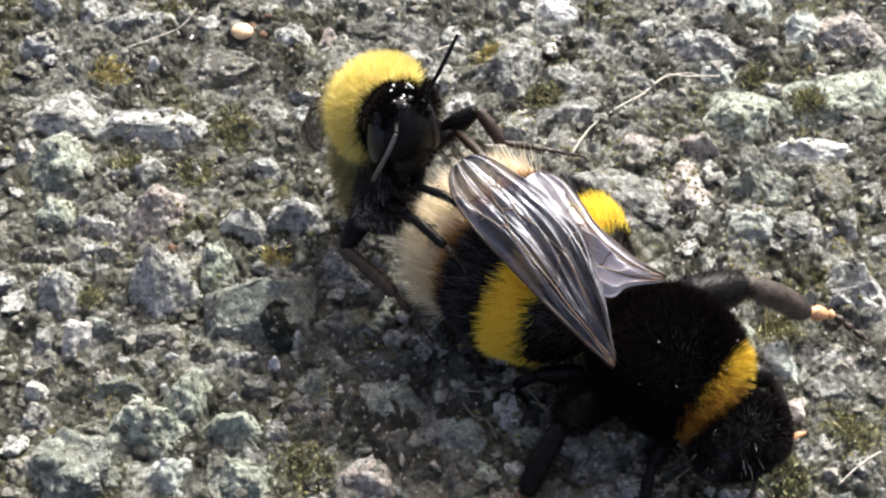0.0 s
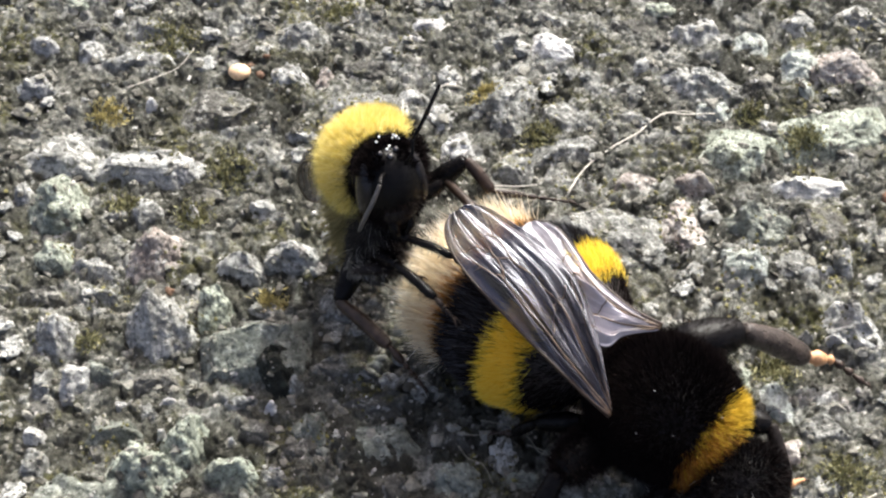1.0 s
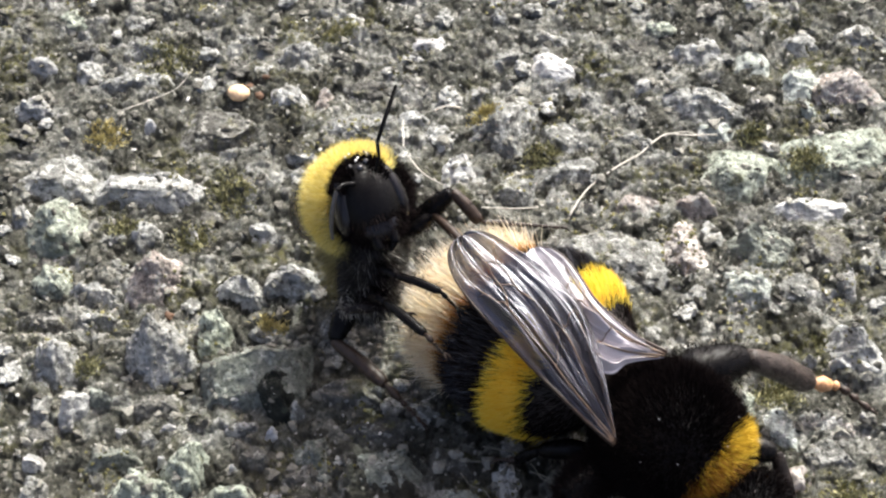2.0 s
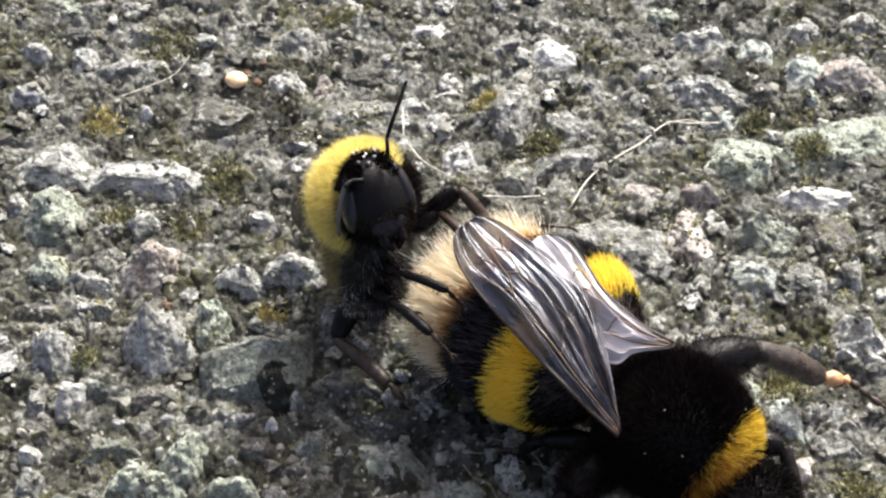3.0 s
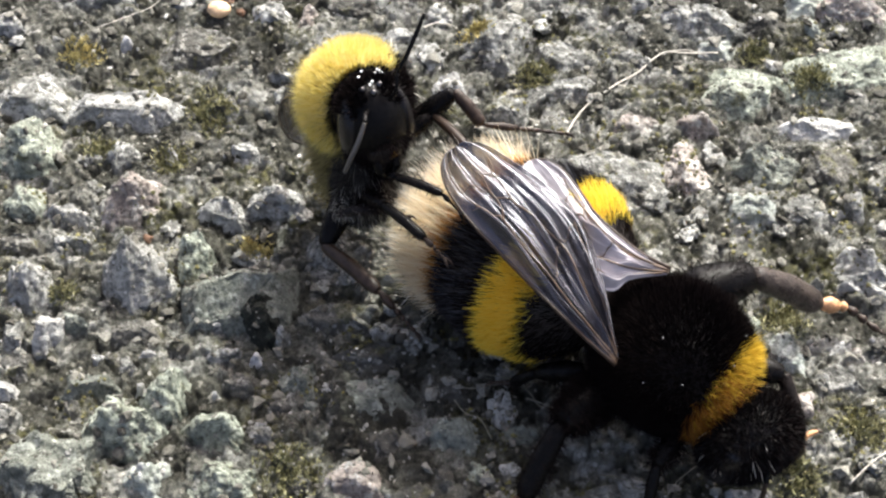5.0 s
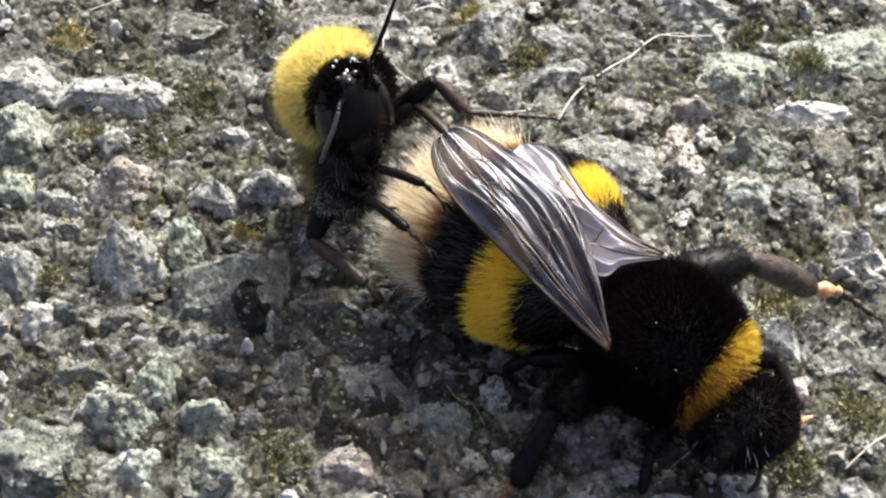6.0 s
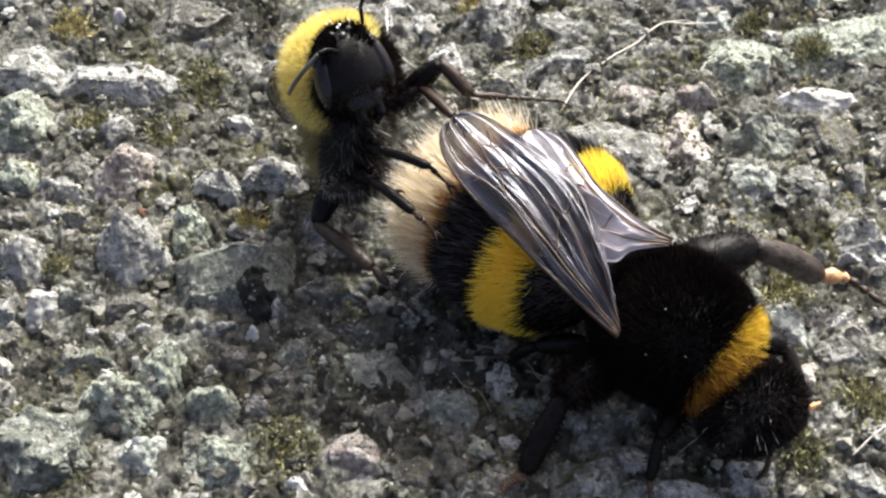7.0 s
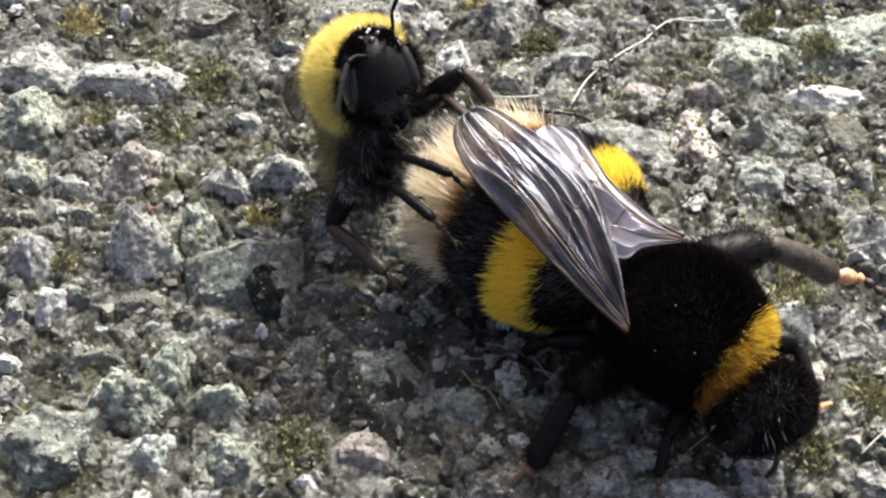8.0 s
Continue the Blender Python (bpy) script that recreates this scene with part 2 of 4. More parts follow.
def fractal(p, seed, octaves=4, gain=0.5):
    total, size = 0, 1.0
    for k in range(octaves):
        total = total + size * lattice(p * 2.03**k + 17.3 * k, seed + k)
        size *= gain
    return total


def build_mesh(name, verts, faces, material, smooth=True):
    me = bpy.data.meshes.new(name)
    verts = np.asarray(verts, float) * MM
    if isinstance(faces, np.ndarray):
        k = faces.shape[1]
        me.vertices.add(len(verts))
        me.vertices.foreach_set("co", verts.ravel())
        me.loops.add(faces.size)
        me.loops.foreach_set("vertex_index", faces.ravel().astype(np.int32))
        me.polygons.add(len(faces))
        me.polygons.foreach_set("loop_start", np.arange(0, faces.size, k, dtype=np.int32))
        me.update(calc_edges=True)
        me.validate()
    else:
        me.from_pydata([tuple(v) for v in verts], [], [tuple(f) for f in faces])
        me.update()
    me.polygons.foreach_set("use_smooth", [smooth] * len(me.polygons))
    me.materials.append(material)
    return me


def part(name, shape, material, parent, label="", smooth=True):
    """One mesh object under a thing or under a part; shape is (verts, faces) in millimetres."""
    ob = new(name, build_mesh(name, shape[0], shape[1], material, smooth))
    ob.parent = parent
    if label:
        tagged(ob, label)
    return ob


def ball(center, radii, nu=28, nv=36, shape=None):
    """A closed egg along x; shape(u) scales the girth for u in -1..1."""
    u = np.linspace(0, math.pi, nu)
    v = np.linspace(0, 2 * math.pi, nv, endpoint=False)
    uu, vv = np.meshgrid(u, v, indexing="ij")
    x = -np.cos(uu)
    g = np.sin(uu) * (shape(x) if shape else 1)
    p = np.stack([x * radii[0], g * np.cos(vv) * radii[1], g * np.sin(vv) * radii[2]], -1).reshape(-1, 3) + center
    i, j = np.meshgrid(np.arange(nu - 1), np.arange(nv), indexing="ij")
    a, b = i * nv + j, i * nv + (j + 1) % nv
    return p, np.stack([a, a + nv, b + nv, b], -1).reshape(-1, 4)


def turned(shape, m):
    p = shape[0] @ np.array(m.to_3x3()).T + np.array(m.translation)
    return p, shape[1]


def tube(points, radii, sides=8, steps=6, ends=True):
    """A round limb through points with a radius at each, smoothed along its length."""
    points, radii = np.asarray(points, float), np.asarray(radii, float)
    t = np.linspace(0, len(points) - 1, (len(points) - 1) * steps + 1)
    k = np.clip(t.astype(int), 0, len(points) - 2)
    w = (t - k)[:, None]
    pad = np.vstack([2 * points[0] - points[1], points, 2 * points[-1] - points[-2]])
    a, b, c, d = pad[k], pad[k + 1], pad[k + 2], pad[k + 3]
    path = 0.5 * (2 * b + (c - a) * w + (2 * a - 5 * b + 4 * c - d) * w**2 + (3 * b - a - 3 * c + d) * w**3)
    rad = radii[k] * (1 - w[:, 0]) + radii[k + 1] * w[:, 0]
    way = np.gradient(path, axis=0)
    way /= np.linalg.norm(way, axis=1)[:, None] + 1e-9
    ref = np.where(np.abs(way[:, 2:3]) > 0.9, (1.0, 0, 0), (0, 0, 1.0))
    side = np.cross(way, ref)
    side /= np.linalg.norm(side, axis=1)[:, None]
    up = np.cross(side, way)
    ang = np.linspace(0, 2 * math.pi, sides, endpoint=False)
    p = path[:, None] + rad[:, None, None] * (np.cos(ang)[None, :, None] * side[:, None] + np.sin(ang)[None, :, None] * up[:, None])
    n = len(path)
    i, j = np.meshgrid(np.arange(n - 1), np.arange(sides), indexing="ij")
    q = np.stack([i * sides + j, i * sides + (j + 1) % sides, (i + 1) * sides + (j + 1) % sides, (i + 1) * sides + j], -1).reshape(-1, 4)
    verts = np.vstack([p.reshape(-1, 3), path[:1], path[-1:]])
    caps = [(n * sides, (j + 1) % sides, j, j) for j in range(sides)] if ends else []
    caps += [(n * sides + 1, (n - 1) * sides + j, (n - 1) * sides + (j + 1) % sides, (n - 1) * sides + (j + 1) % sides) for j in range(sides)] if ends else []
    faces = [tuple(f) for f in q] + [f[:3] for f in caps]
    return verts, faces


def joined(*shapes):
    verts, faces, start = [], [], 0
    for v, f in shapes:
        verts.append(np.asarray(v))
        faces += [tuple(int(a) + start for a in face) for face in f]
        start += len(v)
    return np.vstack(verts), faces


def fur(shape, count, length, seed, where=None, lean=(-0.6, 0, 0), stand=1.0, wild=0.3, width=0.035, droop=0.0):
    """Tapered strands that grow from a surface. where(p, n, r) keeps a root; lean combs the coat."""
    r = rng(seed)
    verts = np.asarray(shape[0], float)
    tris = []
    for f in shape[1]:
        tris.append((f[0], f[1], f[2]))
        if len(f) == 4:
            tris.append((f[0], f[2], f[3]))
    tris = np.array(tris)
    a, b, c = verts[tris[:, 0]], verts[tris[:, 1]], verts[tris[:, 2]]
    n = np.cross(b - a, c - a)
    area = np.linalg.norm(n, axis=1)
    middle = verts.mean(0)
    n = n / (area[:, None] + 1e-12)
    if ((a - middle) * n).sum() < 0:
        n = -n
    pick = r.choice(len(tris), count, p=area / area.sum())
    u, v = r.random(count), r.random(count)
    u, v = np.where(u + v > 1, 1 - u, u), np.where(u + v > 1, 1 - v, v)
    p = a[pick] + u[:, None] * (b - a)[pick] + v[:, None] * (c - a)[pick]
    n = n[pick]
    if where is not None:
        keep = where(p, n, r.random(count))
        p, n = p[keep], n[keep]
    m = len(p)
    ln = length * r.uniform(0.55, 1.15, m)[:, None]
    d = n * stand + np.asarray(lean) + wild * r.normal(size=(m, 3))
    d /= np.linalg.norm(d, axis=1)[:, None]
    d2 = d + 0.45 * np.asarray(lean) + (0, 0, -droop) + 0.5 * wild * r.normal(size=(m, 3))
    d2 /= np.linalg.norm(d2, axis=1)[:, None]
    side = np.cross(d, r.normal(size=(m, 3)))
    side *= width / 2 / np.linalg.norm(side, axis=1)[:, None]
    mid = p + d * ln * 0.55
    tip = mid + d2 * ln * 0.45
    root = p - n * 0.05
    out = np.stack([root - side, root + side, mid + side * 0.8, mid - side * 0.8, tip], 1).reshape(-1, 3)
    k = np.arange(m)[:, None] * 5
    quads = np.hstack([k, k + 1, k + 2, k + 3])
    tri = np.hstack([k + 3, k + 2, k + 4])
    faces = np.vstack([quads[:, [0, 1, 2]], quads[:, [0, 2, 3]], tri])
    return out, faces


# ---------------------------------------------------------------- ground
def axis_steps(low, high, step):
    """Even steps where the bees stand, growing towards the horizon."""
    near = np.arange(low, high, step)
    far, at, grow = [], 0.0, step
    while at < 4.0e5:
        grow *= 1.25
        at += grow
        far.append(at)
    far = np.array(far)
    return np.concatenate([low - far[::-1], near, near[-1] + far])


def crumbs(x, y, size, seed):
    """Packed rounded lumps of about that size: height 0..1, and a number for each lump."""
    p = np.stack([x, y, np.zeros_like(x)], -1) / size
    gx = p[:, 0] + 0.6 * fractal(p * 1.3 + 3, seed + 1, 3)
    gy = p[:, 1] + 0.6 * fractal(p * 1.3 + 40, seed + 2, 3)
    cx, cy = np.floor(gx).astype(np.int64), np.floor(gy).astype(np.int64)
    best, second, own = np.full(len(x), 9.0), np.full(len(x), 9.0), np.zeros(len(x))
    for dx in (-1, 0, 1):
        for dy in (-1, 0, 1):
            a, c = cx + dx, cy + dy
            h = (a * 374761393 + c * 668265263 + seed * 974634777) & 0x7FFFFFFF
            h = ((h ^ (h >> 13)) * 1274126177) & 0x7FFFFFFF
            h = h ^ (h >> 16)
            jx, jy, tone = (h & 1023) / 1023, ((h >> 10) & 1023) / 1023, ((h >> 20) & 1023) / 1023
            d = np.hypot(gx - a - 0.1 - 0.8 * jx, gy - c - 0.1 - 0.8 * jy)
            closer = d < best
            second = np.where(closer, best, np.minimum(second, d))
            own = np.where(closer, tone, own)
            best = np.where(closer, d, best)
    edge = np.clip((second - best) / 0.28, 0, 1)
    return edge * (2 - edge) * (0.35 + 0.65 * own), own


def ground_height(x, y, fine=True):
    p = np.stack([x, y, np.zeros_like(x)], -1)
    z = 0.30 * fractal(p * 0.2, 11, 2)
    z = z + 0.6 * crumbs(x, y, 1.7, 5)[0] + 0.28 * crumbs(x, y, 0.62, 9)[0] + 0.26 * fractal(p * 0.9 + 5, 31, 5, 0.66)
    away = np.clip((np.hypot(x, y - 5.0) - 36.0) / 20.0, 0, 1)
    return (z - 0.37) * (1 - away * away * (3 - 2 * away)) - 0.55


def make_ground():
    sx, sy = axis_steps(-31.0, 31.0, 0.11), axis_steps(-21.0, 31.0, 0.11)
    xx, yy = (a.ravel() for a in np.meshgrid(sx, sy, indexing="ij"))
    z = ground_height(xx, yy)
    n, m = len(sx), len(sy)
    i, j = np.meshgrid(np.arange(n - 1), np.arange(m - 1), indexing="ij")
    a = i * m + j
    faces = np.stack([a, a + m, a + m + 1, a + 1], -1).reshape(-1, 4)
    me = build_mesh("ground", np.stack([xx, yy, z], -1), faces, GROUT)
    lump = me.attributes.new("lump", "FLOAT", "POINT")
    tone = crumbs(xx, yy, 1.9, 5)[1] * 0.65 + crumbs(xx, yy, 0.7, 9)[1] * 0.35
    away = np.clip((np.hypot(xx, yy - 5.0) - 34.0) / 20.0, 0, 1)
    # the grout tone is lowered in a soft patch beside the bees
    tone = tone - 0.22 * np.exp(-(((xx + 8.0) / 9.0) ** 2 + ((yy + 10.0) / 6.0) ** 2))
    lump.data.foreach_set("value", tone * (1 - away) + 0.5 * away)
    return tagged(new("ground", me), "weathered grey aggregate paving with worn stones and moss", "paving", kind="structure")


ground = make_ground()


def unit_sphere(level):
    bm = bmesh.new()
    bmesh.ops.create_icosphere(bm, subdivisions=level, radius=1.0)
    v = np.array([tuple(x.co) for x in bm.verts])
    f = np.array([[x.index for x in face.verts] for face in bm.faces])
    bm.free()
    return v, f


SPHERES = {k: unit_sphere(k) for k in (1, 2, 3, 4, 5, 6)}


def rock(seed, level, facets=9, rough=0.09, flat=1.0):
    """A chipped stone: planes cut off a ball, then weathered."""
    r = rng(seed)
    v, f = SPHERES[level]
    planes = r.normal(size=(facets, 3))
    planes /= np.linalg.norm(planes, axis=1)[:, None]
    planes = np.vstack([planes, (0.0, 0.0, 1.0)]) if flat else planes
    depth = np.append(r.uniform(0.62, 0.92, facets), 0.6) if flat else r.uniform(0.62, 0.92, facets)
    cut = depth / np.maximum(v @ planes.T, 0.05)
    sharp = 24.0
    reach = (np.minimum(cut, 1.15) ** -sharp).sum(1) ** (-1 / sharp)
    reach = np.minimum(reach, 1.05)
    p = v * reach[:, None]
    p += v * (rough * fractal(p * 1.6 + seed * 3.7, seed, 6, 0.62))[:, None]
    p[:, :2] *= (1 + 0.16 * fractal(v * 1.3 + seed * 1.9, seed + 50, 2))[:, None]
    p -= (p.max(0) + p.min(0)) / 2
    return p / (p.max(0) - p.min(0)) * 2, f


# how square a stone is in plan and in height, how many faces are broken off, how steep they are, how lumpy it is
STYLES = {
    "": (0.62, 0.6, 7, 0.55, 0.16),
    "slab": (0.55, 0.55, 6, 0.4, 0.16),
    "mound": (0.72, 0.72, 5, 0.7, 0.24),
    "block": (0.45, 0.34, 4, 0.15, 0.13),
    "crag": (0.6, 0.7, 9, 0.5, 0.17),
    "peak": (0.7, 0.9, 0, 0.3, 0.1),
    "bit": (0.8, 0.8, 6, 0.5, 0.1),
}
stone_count = [0]


def stone(x, y, w, d, h, turn, material, style="", lean=0):
    """A stone bedded in the ground, w by d across, its top h above the joints; lean raises its far edge, in degrees."""
    stone_count[0] += 1
    seed = 300 + stone_count[0]
    r = rng(seed)
    big = max(w, d)
    v, f = SPHERES[6 if big > 3.4 else 5 if big > 1.2 else 4]
    square, block, faces, steep, lumps = STYLES[style]
    p = np.sign(v) * np.abs(v) ** (square, square, block)
    if style == "peak":
        keel = np.abs(v @ np.array([[1, 0.35, 0], [-0.25, 1, 0.15], [0.2, 0.1, 0.9]])).sum(1)
        p = 0.75 * v / keel[:, None] + 0.5 * v
    # broken faces, soft where they meet
    for _ in range(faces):
        a, up = r.uniform(0, 2 * math.pi), abs(r.normal(0, steep))
        n = np.array([math.cos(a), math.sin(a), up])
        n /= np.linalg.norm(n)
        over = p @ n - r.uniform(0.68, 0.95)
        p = p - n * (0.5 * (over + np.sqrt(over * over + 0.0012)))[:, None]
    if style in ("slab", "block", ""):
        tilt = r.normal(0, 0.1, 2)
        over = p[:, 2] - (0.72 + p[:, :2] @ tilt)
        p[:, 2] -= 0.5 * (over + np.sqrt(over * over + 0.002))
    p[:, :2] *= 1 - 0.34 * np.clip(p[:, 2:3] + 0.3, 0, 1.3)
    p[:, :2] *= (1 + lumps * fractal(v * 1.7 + seed * 1.9, seed + 50, 3))[:, None]
    p[:, 2] *= 1 + lumps * fractal(v * (1.9, 1.9, 0.4) + seed * 2.3, seed + 80, 3)
    p -= (p.max(0) + p.min(0)) / 2
    p /= (p.max(0) - p.min(0)) / 2
    h *= 0.9 if style in ("slab", "") else 1.1
    deep = h + 0.9 if style == "block" else 2 * h + 0.3
    out = p / (np.linalg.norm(p, axis=1)[:, None] + 1e-6)
    p = p * (w / 2 * 1.18, d / 2 * 1.15, deep / 2)
    at = p + (stone_count[0] * 31.0, 0, 0)
    worn = 0.6 if style in ("slab", "block") else 1.0
    grain = np.abs(fractal(at * 1.1, 71, 3)) ** 0.8
    p = p + out * (worn * (0.22 * grain - 0.07) * min(1.0, big / 2.5) + 0.055 * fractal(at * 3.6, 72, 2))[:, None]
    ob = part("stone", (p, f), material, ground)
    ob.matrix_basis = pose(x * MM, y * MM, (h - 0.55 - deep / 2) * MM, lean, 0, turn)
    STONES.append((x, y, big / 2, min(w, d) / 2))
    return ob


STONES = []
stone(-24.9, 20.5, 2.0, 1.3, 0.9, -9, WHITE)
stone(-22.1, 19.9, 1.7, 1.5, 0.7, 6, PALE)
stone(-18.7, 19.0, 4.7, 1.6, 0.7, -4, GREY, "slab")
stone(-24.8, 16.3, 2.5, 1.5, 1.0, 11, PALE)
stone(-13.5, 14.3, 4.9, 3.9, 0.9, -13, DARK, "slab")
stone(-9.5, 17.2, 2.3, 2.2, 1.2, 3, PALE)
stone(-8.8, 20.9, 3.3, 2.4, 1.1, 8, PALE, "mound")
stone(-14.6, 21.4, 1.4, 1.1, 0.6, -6, PALE)
stone(-7.3, 17.4, 1.0, 1.8, 0.8, -9, PINK)
stone(-22.5, 10.4, 4.4, 3.4, 1.1, 6, GREY, "slab")
stone(-16.5, 9.3, 7.2, 2.8, 1.2, -4, PALE, "slab")
stone(-21.5, 5.9, 3.5, 4.1, 1.7, 11, LICHEN, "mound")
stone(-23.9, 7.1, 1.1, 1.5, 1.0, -13, PALE)
stone(-17.5, 14.7, 0.8, 0.6, 0.7, 3, CHALK, "bit")
stone(-16.6, 5.7, 1.5, 2.1, 1.0, 8, GREY)
stone(-14.1, 5.5, 0.8, 0.9, 0.8, -6, CHALK, "bit")
stone(-21.6, 15.1, 1.6, 0.8, 0.5, -9, PALE)
stone(-10.1, 5.7, 2.0, 1.6, 0.9, 6, PALE)
stone(-8.3, 12.0, 2.1, 0.9, 0.6, -4, PALE, "slab")
stone(-4.9, 14.7, 4.3, 2.4, 0.7, 11, GREY, "slab")
stone(-5.9, 20.8, 2.5, 1.3, 0.6, -13, DARK)
stone(-2.2, 20.9, 1.7, 1.1, 0.6, 3, WHITE)
stone(-0.9, 22.3, 2.8, 1.8, 0.8, 8, CHALK)
stone(3.2, 15.0, 4.4, 5.0, 1.4, -6, GREY, "crag")
stone(6.8, 19.9, 3.1, 2.7, 0.8, -9, CHALK)
stone(0.8, 10.7, 2.2, 2.8, 1.1, 6, WHITE)
stone(7.3, 13.5, 3.2, 2.4, 0.8, -4, GREY, "slab")
stone(7.0, 10.8, 3.7, 1.9, 0.8, 11, GREY, "slab")
stone(9.9, 15.9, 1.9, 1.3, 0.5, -13, WHITE)
stone(12.1, 18.2, 1.8, 1.5, 0.9, 3, PALE)
stone(15.3, 21.4, 3.3, 2.1, 1.1, 8, PALE)
stone(15.2, 16.8, 5.2, 2.9, 1.0, -6, GREY, "mound")
stone(18.9, 20.3, 1.9, 2.0, 0.8, -9, MINT)
stone(21.3, 18.5, 2.6, 2.5, 1.1, 6, MINT)
stone(21.6, 16.2, 1.0, 1.4, 0.7, -4, MINT)
stone(24.3, 18.0, 4.2, 4.0, 1.3, 11, PINK, "crag")
stone(22.1, 22.5, 2.3, 2.0, 0.7, -13, PALE)
stone(26.1, 22.5, 3.1, 2.6, 1.0, 3, GREY)
stone(22.9, 12.2, 6.5, 4.1, 1.3, 8, LICHEN, "slab")
stone(17.0, 10.6, 4.5, 3.5, 1.2, -6, LICHEN, "slab")
stone(16.0, 14.5, 1.8, 1.1, 0.5, -9, MINT)
stone(20.8, 7.7, 4.4, 1.7, 0.8, 6, WHITE, "slab")
stone(14.1, 7.9, 2.5, 1.5, 1.2, -4, PINK)
stone(13.2, 4.4, 2.2, 4.6, 0.9, 11, PINK, "mound")
stone(17.5, 4.9, 3.8, 2.8, 1.4, -13, SLATE, "mound")
stone(16.6, 1.7, 3.3, 2.9, 1.3, 3, MINT, "mound")
stone(21.8, 1.9, 1.1, 1.8, 1.0, 8, PALE)
stone(20.4, 1.1, 1.6, 0.7, 0.6, -6, WHITE)
stone(9.1, 3.9, 5.8, 3.7, 1.4, -9, GREY, "slab")
stone(11.0, 7.9, 2.6, 1.9, 0.8, 6, PINK)
stone(21.5, -3.0, 3.1, 3.0, 1.6, -4, PALE, "mound")
stone(9.9, 19.3, 2.2, 1.5, 0.7, 11, GREY)
stone(11.1, 13.2, 3.5, 2.0, 0.9, -13, GREY)
stone(21.2, 4.2, 2.8, 3.9, 0.8, 3, DARK)
stone(3.7, 21.0, 2.4, 1.6, 0.6, 8, GREY)
stone(6.5, 23.0, 2.4, 1.2, 0.5, -6, GREY)
stone(11.4, 21.8, 2.7, 2.1, 0.7, -9, DARK)
stone(-4.8, 18.1, 3.0, 2.1, 0.6, 6, DARK)
stone(-3.9, 11.8, 1.6, 1.3, 0.5, -4, GREY)
stone(18.9, 16.6, 2.5, 2.1, 0.9, 11, DARK)
stone(4.0, 9.6, 2.2, 2.3, 0.7, -13, GREY)
stone(-1.9, 18.6, 2.0, 2.1, 0.6, 3, DARK)
stone(-11.2, 10.0, 2.9, 2.3, 0.6, 8, DARK)
stone(-22.0, 22.0, 3.1, 1.4, 0.6, -6, DARK)
stone(-18.5, 22.3, 3.4, 2.1, 0.7, -9, GREY)
stone(-12.0, 22.9, 2.8, 1.7, 0.6, 6, GREY)
stone(-1.9, 15.5, 2.0, 1.3, 0.5, -4, PALE)
stone(-15.2, 3.8, 3.5, 1.2, 0.5, 11, DARK)
stone(-21.3, 1.8, 2.2, 2.6, 1.3, -13, LICHEN, "mound")
stone(-19.0, 1.2, 2.9, 1.2, 1.0, 3, PALE)
stone(-15.5, 2.1, 4.0, 3.2, 1.9, 8, PINK, "crag")
stone(-11.1, 1.2, 3.4, 1.6, 1.5, -6, PALE)
stone(-8.1, 1.7, 3.6, 2.4, 1.5, -9, PALE, "mound")
stone(-12.1, -2.0, 2.2, 3.3, 1.8, 6, LICHEN, "mound")
stone(-20.2, -3.8, 2.6, 2.8, 2.1, -4, PALE, "crag")
stone(-14.8, -3.2, 3.5, 4.2, 3.3, 11, PALE, "peak")
stone(-9.6, -5.3, 5.2, 4.0, 1.9, 5, SLATE, "block", 24)
# near-black mound set against the block's front right
stone(-8.4, -6.5, 2.6, 2.4, 2.1, 12, NEAR_BLACK, "mound")
stone(-5.2, -6.1, 4.0, 2.0, 1.0, 3, DARK, "slab")
stone(-5.5, -1.6, 2.6, 3.0, 1.1, 8, GREY)
stone(-18.9, -7.0, 1.8, 2.2, 1.4, -6, WHITE, "crag")
stone(-17.6, -6.2, 1.9, 1.1, 0.9, -9, SLATE)
stone(-16.4, -10.1, 3.0, 1.5, 1.1, 6, SLATE, "slab")
stone(-20.3, -10.4, 1.1, 1.0, 1.1, -4, WHITE)
stone(-20.1, -11.9, 1.6, 1.9, 1.0, 11, GREY)
stone(-14.4, -12.4, 4.3, 3.5, 1.9, -13, LICHEN, "mound")
stone(-12.6, -10.8, 2.4, 2.8, 1.9, 3, LICHEN, "crag")
stone(-10.2, -12.8, 3.0, 2.7, 1.6, 8, LICHEN, "mound")
stone(-9.6, -16.1, 3.7, 3.4, 1.5, -6, LICHEN, "mound")
stone(-13.2, -15.4, 2.1, 2.4, 1.3, -9, MINT, "mound")
stone(-17.5, -15.3, 5.0, 4.9, 1.7, 6, SLATE, "mound")
stone(-7.4, -7.2, 1.1, 1.3, 1.2, -4, GREY, "crag")
stone(-10.2, -8.1, 2.0, 0.8, 0.6, 11, PALE)
stone(-8.6, -8.5, 0.7, 0.8, 0.7, -13, CHALK, "bit")
stone(-6.4, -10.1, 2.3, 2.4, 1.3, 3, SLATE, "mound")
stone(-3.2, -8.3, 4.4, 1.6, 0.8, 8, DARK, "slab")
stone(-3.1, -10.6, 3.7, 2.7, 0.8, -6, SLATE, "slab")
stone(0.8, -13.0, 3.0, 2.5, 1.2, -9, SLATE, "mound")
stone(-3.6, -15.5, 3.2, 2.3, 1.1, 6, PINK, "mound")
stone(-6.2, -17.2, 1.6, 0.9, 1.0, -4, CHALK)
stone(-13.8, -8.2, 1.0, 0.5, 0.6, 11, CHALK, "bit")
stone(-16.2, -8.2, 1.1, 0.5, 0.4, -13, WHITE)
stone(-13.9, -10.3, 0.6, 0.5, 0.7, 3, CHALK, "bit")
